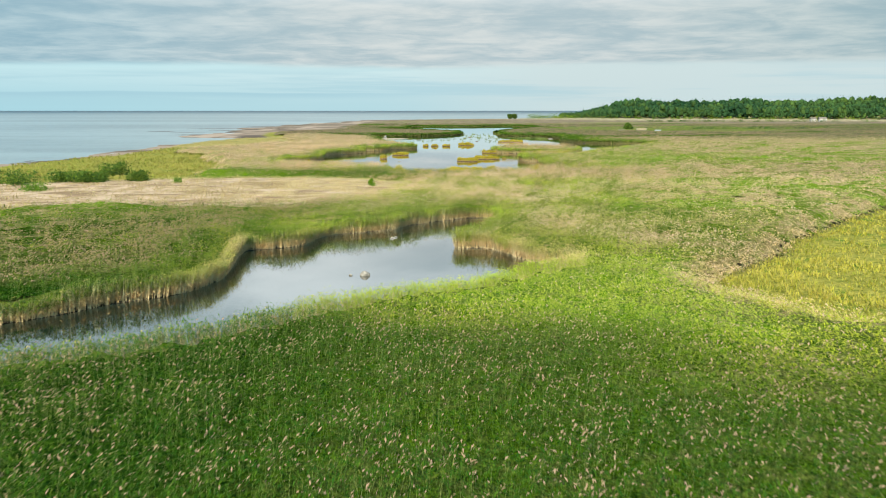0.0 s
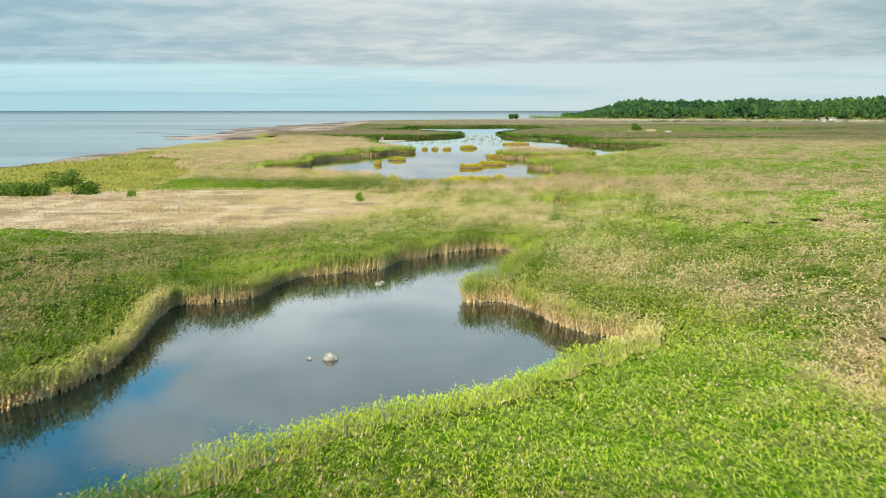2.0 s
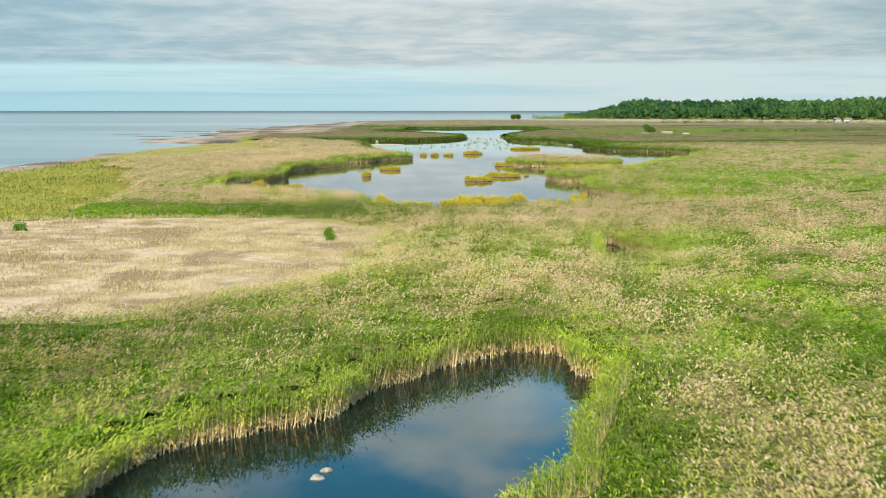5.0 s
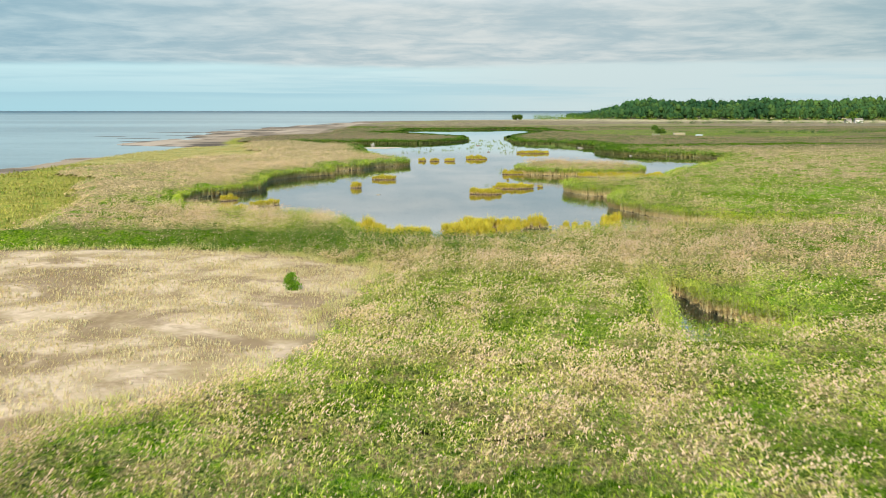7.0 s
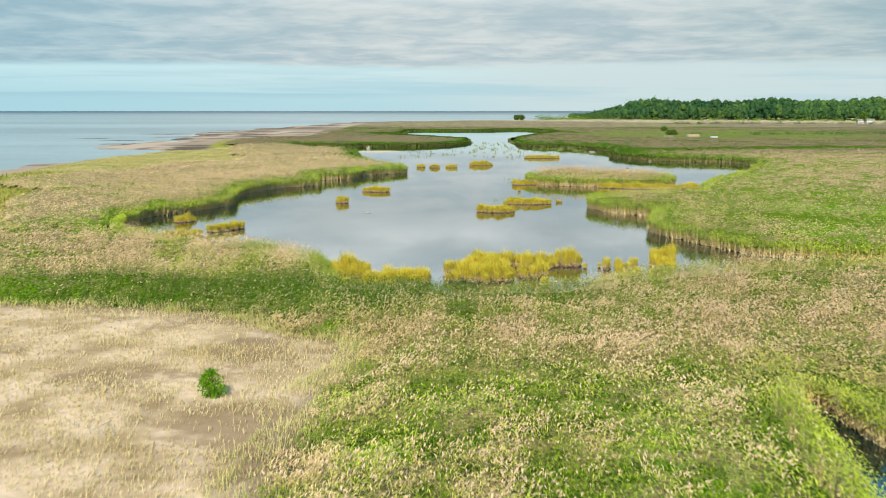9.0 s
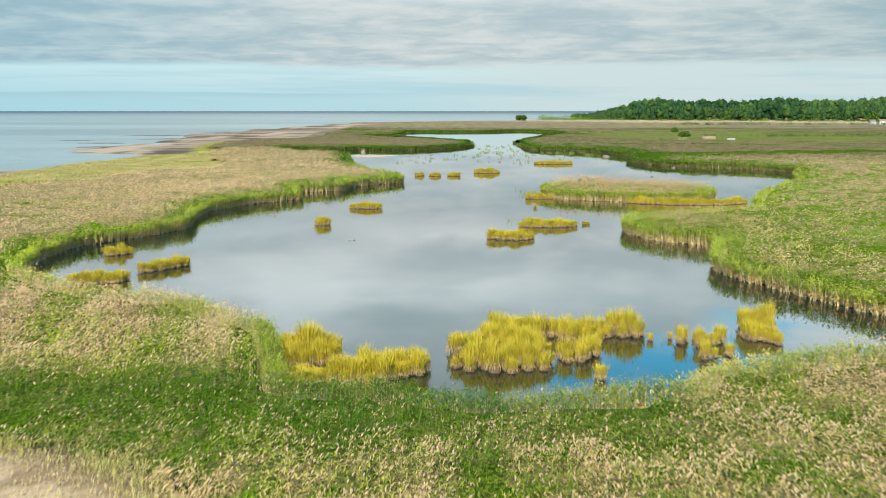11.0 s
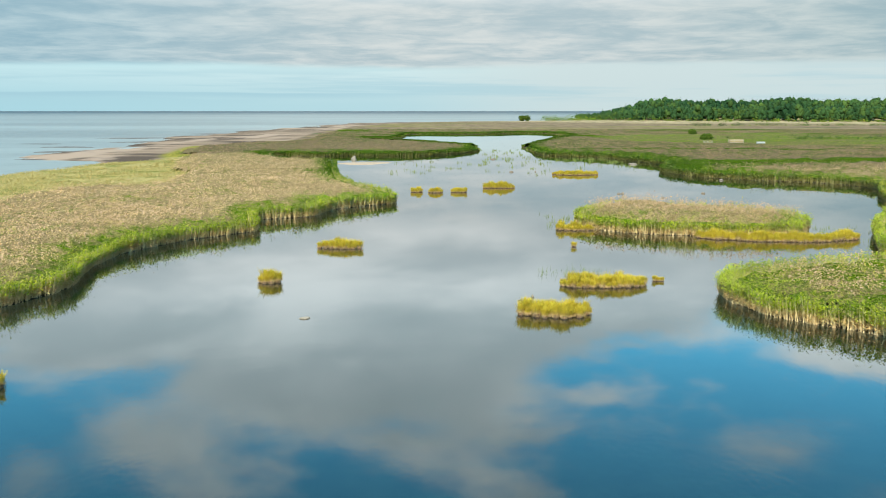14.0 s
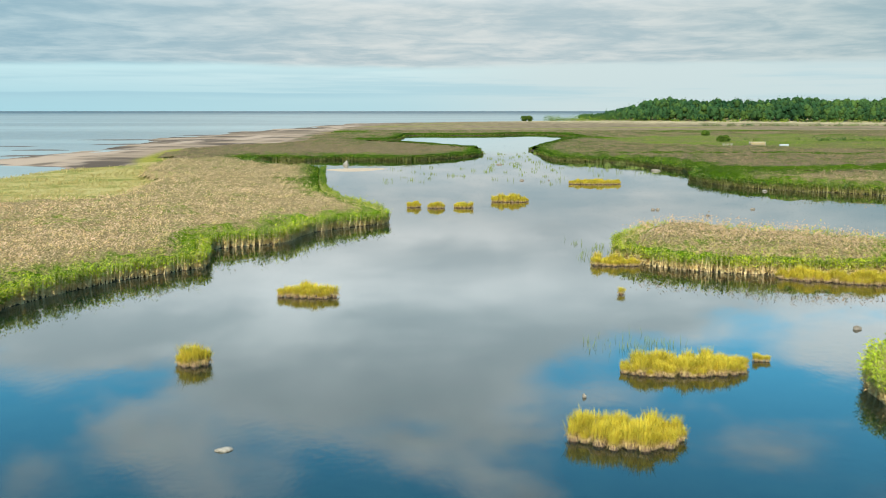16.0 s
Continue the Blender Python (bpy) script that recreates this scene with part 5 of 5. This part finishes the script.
def wood():
    """The far wood on its rise: hundreds of crowns, ragged against the sky."""
    r = np.random.RandomState(9)
    n = 2500
    x = 236 + 900 * r.rand(n) ** 1.1
    back = 230 * r.rand(n) ** 1.3
    y = np.interp(x, FOREST[0], FOREST[1]) + back + 14 * r.randn(n)
    gz = 0.3 + 16 * smooth(y - np.interp(x, FOREST[0], FOREST[1]), 10, 220) * smooth(x / (y - 120), 0.15, 0.23)
    h = (17 + 10 * r.rand(n)) * (0.38 + 0.62 * smooth(x, 232, 345)) * np.where(back < 14, 0.5, 1.0) * (0.64 + 0.46 * value_noise(x, y, 55, 31))
    cs, rs = [], []
    for k in range(5):
        u = 0.25 + 0.16 * k
        cs.append(np.stack([x + 1.6 * r.randn(n), y + 1.6 * r.randn(n), gz + h * u], 1))
        rs.append(h * (0.20, 0.23, 0.22, 0.17, 0.10)[k] * (0.8 + 0.4 * r.rand(n)))
    v, f = leaf_cloud(np.concatenate(cs), np.concatenate(rs), 5, 1.25, r)
    top = thing("wood", "mixed green wood on a low rise", "forest", kind="stuff")
    tone = np.tile(np.repeat(np.clip(0.45 * value_noise(x, y, 60, 3) ** 2 + 0.4 * (r.rand(n) < 0.25), 0, 1), 5), 5)
    mesh_object("crowns", v, f, WOODLAND, {"dry": np.zeros(len(v)), "fresh": np.repeat(tone, 4) * 0.17}, top)
    ico = bmesh.new()
    bmesh.ops.create_icosphere(ico, subdivisions=1, radius=1.0)
    ico.verts.ensure_lookup_table()
    iv = np.array([q.co[:] for q in ico.verts])
    jf = np.array([[q.index for q in p.verts] for p in ico.faces])
    ico.free()
    cc, qq = np.concatenate(cs[1:4]), np.concatenate(rs[1:4])
    sv = cc[:, None, :] + iv[None] * qq[:, None, None] * (0.85 + 0.3 * r.rand(len(cc), len(iv), 1))
    sf = jf[None] + (np.arange(len(cc)) * len(iv))[:, None, None]
    mesh_object("boughs", sv.reshape(-1, 3), sf.reshape(-1, 3), WOODLAND, {"dry": np.zeros(sv.shape[0] * sv.shape[1]), "fresh": np.repeat(np.tile(tone[::5][:n], 3) * 0.16, len(iv))}, top)
    m = r.rand(n) < 0.15
    bm_v, bm_f = [], []
    for px, py, pz, ph in zip(x[m], y[m], gz[m], h[m]):
        k = len(bm_v)
        for q, z in ((0.28, -0.3), (0.10, 0.45)):
            for a in (0, 2.094, 4.189):
                bm_v.append((px + q * math.cos(a), py + q * math.sin(a), pz + (ph * z if z > 0 else z)))
        for a in range(3):
            b = (a + 1) % 3
            bm_f += [(k + a, k + b, k + 3 + b), (k + a, k + 3 + b, k + 3 + a)]
    mesh_object("trunks", np.array(bm_v), np.array(bm_f), BARK, parent=top)
    # low scrub along the foot of the wood and at its seaward end
    n = 420
    x = np.where(r.rand(n) < 0.3, 150 + 90 * r.rand(n), 230 + 750 * r.rand(n))
    y = np.interp(x, FOREST[0], FOREST[1]) - 10 - 70 * r.rand(n) + np.where(x < 240, 40, 0)
    seaward = x < 225
    y = np.where(seaward, 1690 + 0.5 * (x - 150) + 16 * r.randn(n), y)
    x = np.where(seaward, np.maximum(x, 146), x)
    h = (2.0 + 4.0 * r.rand(n) ** 2) * np.where(seaward, 1.7, 1.0)
    c = np.stack([x, y, 0.3 + h * 0.4], 1)
    v, f = leaf_cloud(c, h * 0.75, 30, 1.1, r)
    ob = mesh_object("scrub", v, f, FOLIAGE, {"dry": np.zeros(len(v)), "fresh": np.repeat(np.repeat(0.1 + 0.4 * r.rand(n), 30), 4)})
    tagged(ob, "light green scrub along the foot of the wood", "shrubs", kind="stuff")


wood()


def box_bm(bm, x, y, z, sx, sy, sz, turn=0.0):
    bmesh.ops.create_cube(bm, size=1.0, matrix=pose(x, y, z, 0, 0, turn) @ Matrix.Diagonal((sx, sy, sz, 1)))


def bevelled(x, y, z, sx, sy, sz, edge=0.04):
    bm = bmesh.new()
    box_bm(bm, x, y, z, sx, sy, sz)
    bmesh.ops.bevel(bm, geom=list(bm.edges), offset=edge, segments=1, affect="EDGES")
    return bm


def hedge(label, x0, x1, y, rows, height, seed):
    """A low belt of dark willow scrub across the far meadow."""
    r = np.random.RandomState(seed)
    n = int((x1 - x0) * rows / 3.0)
    x = x0 + (x1 - x0) * r.rand(n)
    keep = r.rand(n) < smooth(value_noise(x, x * 0, 16, seed), 0.18, 0.5)
    x = x[keep]
    n = len(x)
    yy = y + 7 * (value_noise(x, x * 0, 40, seed + 1) - 0.5) * rows + 2.2 * rows * r.randn(n)
    h = height * (0.5 + 0.9 * r.rand(n) ** 1.5)
    v, f = leaf_cloud(np.stack([x, yy, 0.3 + h * 0.45], 1), h * 0.75, 26, 0.75, r)
    ob = mesh_object("scrub", v, f, WOODLAND, {"dry": np.zeros(len(v)), "fresh": np.repeat(np.repeat(0.25 * r.rand(n), 26), 4)})
    return tagged(ob, label, "shrubs", kind="stuff")


hedge("dark green willow scrub in a long belt across the meadow", 165, 350, 768, 3, 1.7, 301)
hedge("short belt of dark scrub beyond the lagoon", 112, 140, 592, 2, 1.3, 302)
hedge("thin dark scrub line in front of the wood", 250, 560, 1235, 2, 2.4, 303)


def house(x, y, wide, deep, tall, turn, label):
    """A low plastered house with a pitched roof, a door and windows."""
    top = thing("house", label, "house", x, y, 0.3, group="houses by the wood")
    top.matrix_world = pose(x, y, 0.3, 0, 0, turn)
    part("wall", bevelled(0, 0, tall / 2, wide, deep, tall, 0.05), PLASTER, top)
    bm = bmesh.new()
    w, d, rise = wide / 2 + 0.4, deep / 2 + 0.4, deep * 0.34
    pts = [bm.verts.new(p) for p in ((-w, -d, tall - 0.1), (w, -d, tall - 0.1), (w, d, tall - 0.1), (-w, d, tall - 0.1), (-w, 0, tall + rise), (w, 0, tall + rise))]
    for f in ((0, 1, 5, 4), (2, 3, 4, 5), (0, 4, 3), (1, 2, 5), (3, 2, 1, 0)):
        bm.faces.new([pts[i] for i in f])
    part("roof", bm, STONE, top, "brown pitched roof", flat=True)
    for k in (-0.3, 0.3):
        part("window", bevelled(k * wide, -deep / 2 - 0.02, tall * 0.55, 1.1, 0.12, 1.2, 0.03), SLATE, top, "dark window")
    part("door", bevelled(0, -deep / 2 - 0.02, 1.05, 1.0, 0.12, 2.1, 0.03), WOOD, top)


house(483, 1252, 6.5, 6.0, 3.4, 6, "small pale plastered house at the foot of the wood")
house(497, 1256, 9.0, 6.5, 3.8, -4, "long pale plastered house at the foot of the wood")

# ================= meadow furniture and fallen wood =================
def trough(x, y):
    top = thing("water_trough", "grey metal cattle trough on the far meadow", "trough", x, y, 0.3)
    bm = bevelled(0, 0, 0.9, 4.0, 1.6, 0.9, 0.1)
    part("tub", bm, GREY, top)
    for sx in (-1.6, 1.6):
        for sy in (-0.6, 0.6):
            part("leg", bevelled(sx, sy, 0.25, 0.14, 0.14, 0.6), GREY, top)


def hay_rack(x, y):
    top = thing("hay_rack", "weathered wooden hay rack filled with old hay", "hay rack", x, y, 0.3)
    bm = bevelled(0, 0, 1.5, 6.6, 2.6, 1.6, 0.35)
    for v in bm.verts:
        v.co += Vector((noise.noise(v.co * 2), noise.noise(v.co * 2.3 + Vector((5, 0, 0))), noise.noise(v.co * 1.7))) * 0.15
    part("hay", bm, HAY, top, "brown old hay")
    for sx in (-3.3, -1.1, 1.1, 3.3):
        for sy in (-1.35, 1.35):
            part("post", bevelled(sx, sy, 1.2, 0.16, 0.16, 2.6), WOOD, top)
    for sy in (-1.4, 1.4):
        for z in (0.9, 1.9):
            part("rail", bevelled(0, sy, z, 6.8, 0.08, 0.16), WOOD, top)


def trestle(x, y):
    top = thing("wooden_trestle", "pale crossed wooden trestle in the meadow", "trestle", x, y, 0.3)
    for sx in (-1.8, 0.0, 1.8):
        for t in (-28, 28):
            bm = bmesh.new()
            branch(bm, (sx - math.tan(radians(t)) * 1.0, 0, 0), (sx + math.tan(radians(t)) * 1.0, 0, 2.0), 0.12, 0.10)
            part("leg", bm, WOOD, top)
    bm = bmesh.new()
    branch(bm, (-2.4, 0, 1.05), (2.4, 0, 1.15), 0.11, 0.09)
    part("beam", bm, WOOD, top)


trough(154.0, 686.0)
hay_rack(143.0, 690.0)
trestle(127.5, 684.0)


def fallen_branch(a, b, thick, seed, label):
    r = np.random.RandomState(seed)
    top = thing("fallen_branch", label, "branch", a[0], a[1], a[2])
    d = Vector(b) - Vector(a)
    bm = bmesh.new()
    branch(bm, (0, 0, thick), tuple(d * 0.55 + Vector((0, 0.1, thick))), thick, thick * 0.8)
    branch(bm, tuple(d * 0.55 + Vector((0, 0.1, thick))), tuple(d), thick * 0.8, thick * 0.35)
    part("limb", bm, WOOD, top)
    for i in range(3):
        q = d * (0.35 + 0.2 * i)
        bm = bmesh.new()
        branch(bm, tuple(q + Vector((0, 0, thick))), tuple(q + Vector((0.5 * r.randn(), 0.5 + 0.3 * r.rand(), 0.25 + 0.3 * r.rand()))), thick * 0.5, thick * 0.2)
        part("twig", bm, WOOD, top)
    return top


fallen_branch((-20.6, 186.9, 0.55), (-16.6, 183.9, 0.6), 0.06, 3, "bleached fallen branch on the dry flat")
fallen_branch((55.5, 143.0, 1.0), (57.3, 139.0, 2.4), 0.09, 4, "pale bare branch leaning in the reeds")
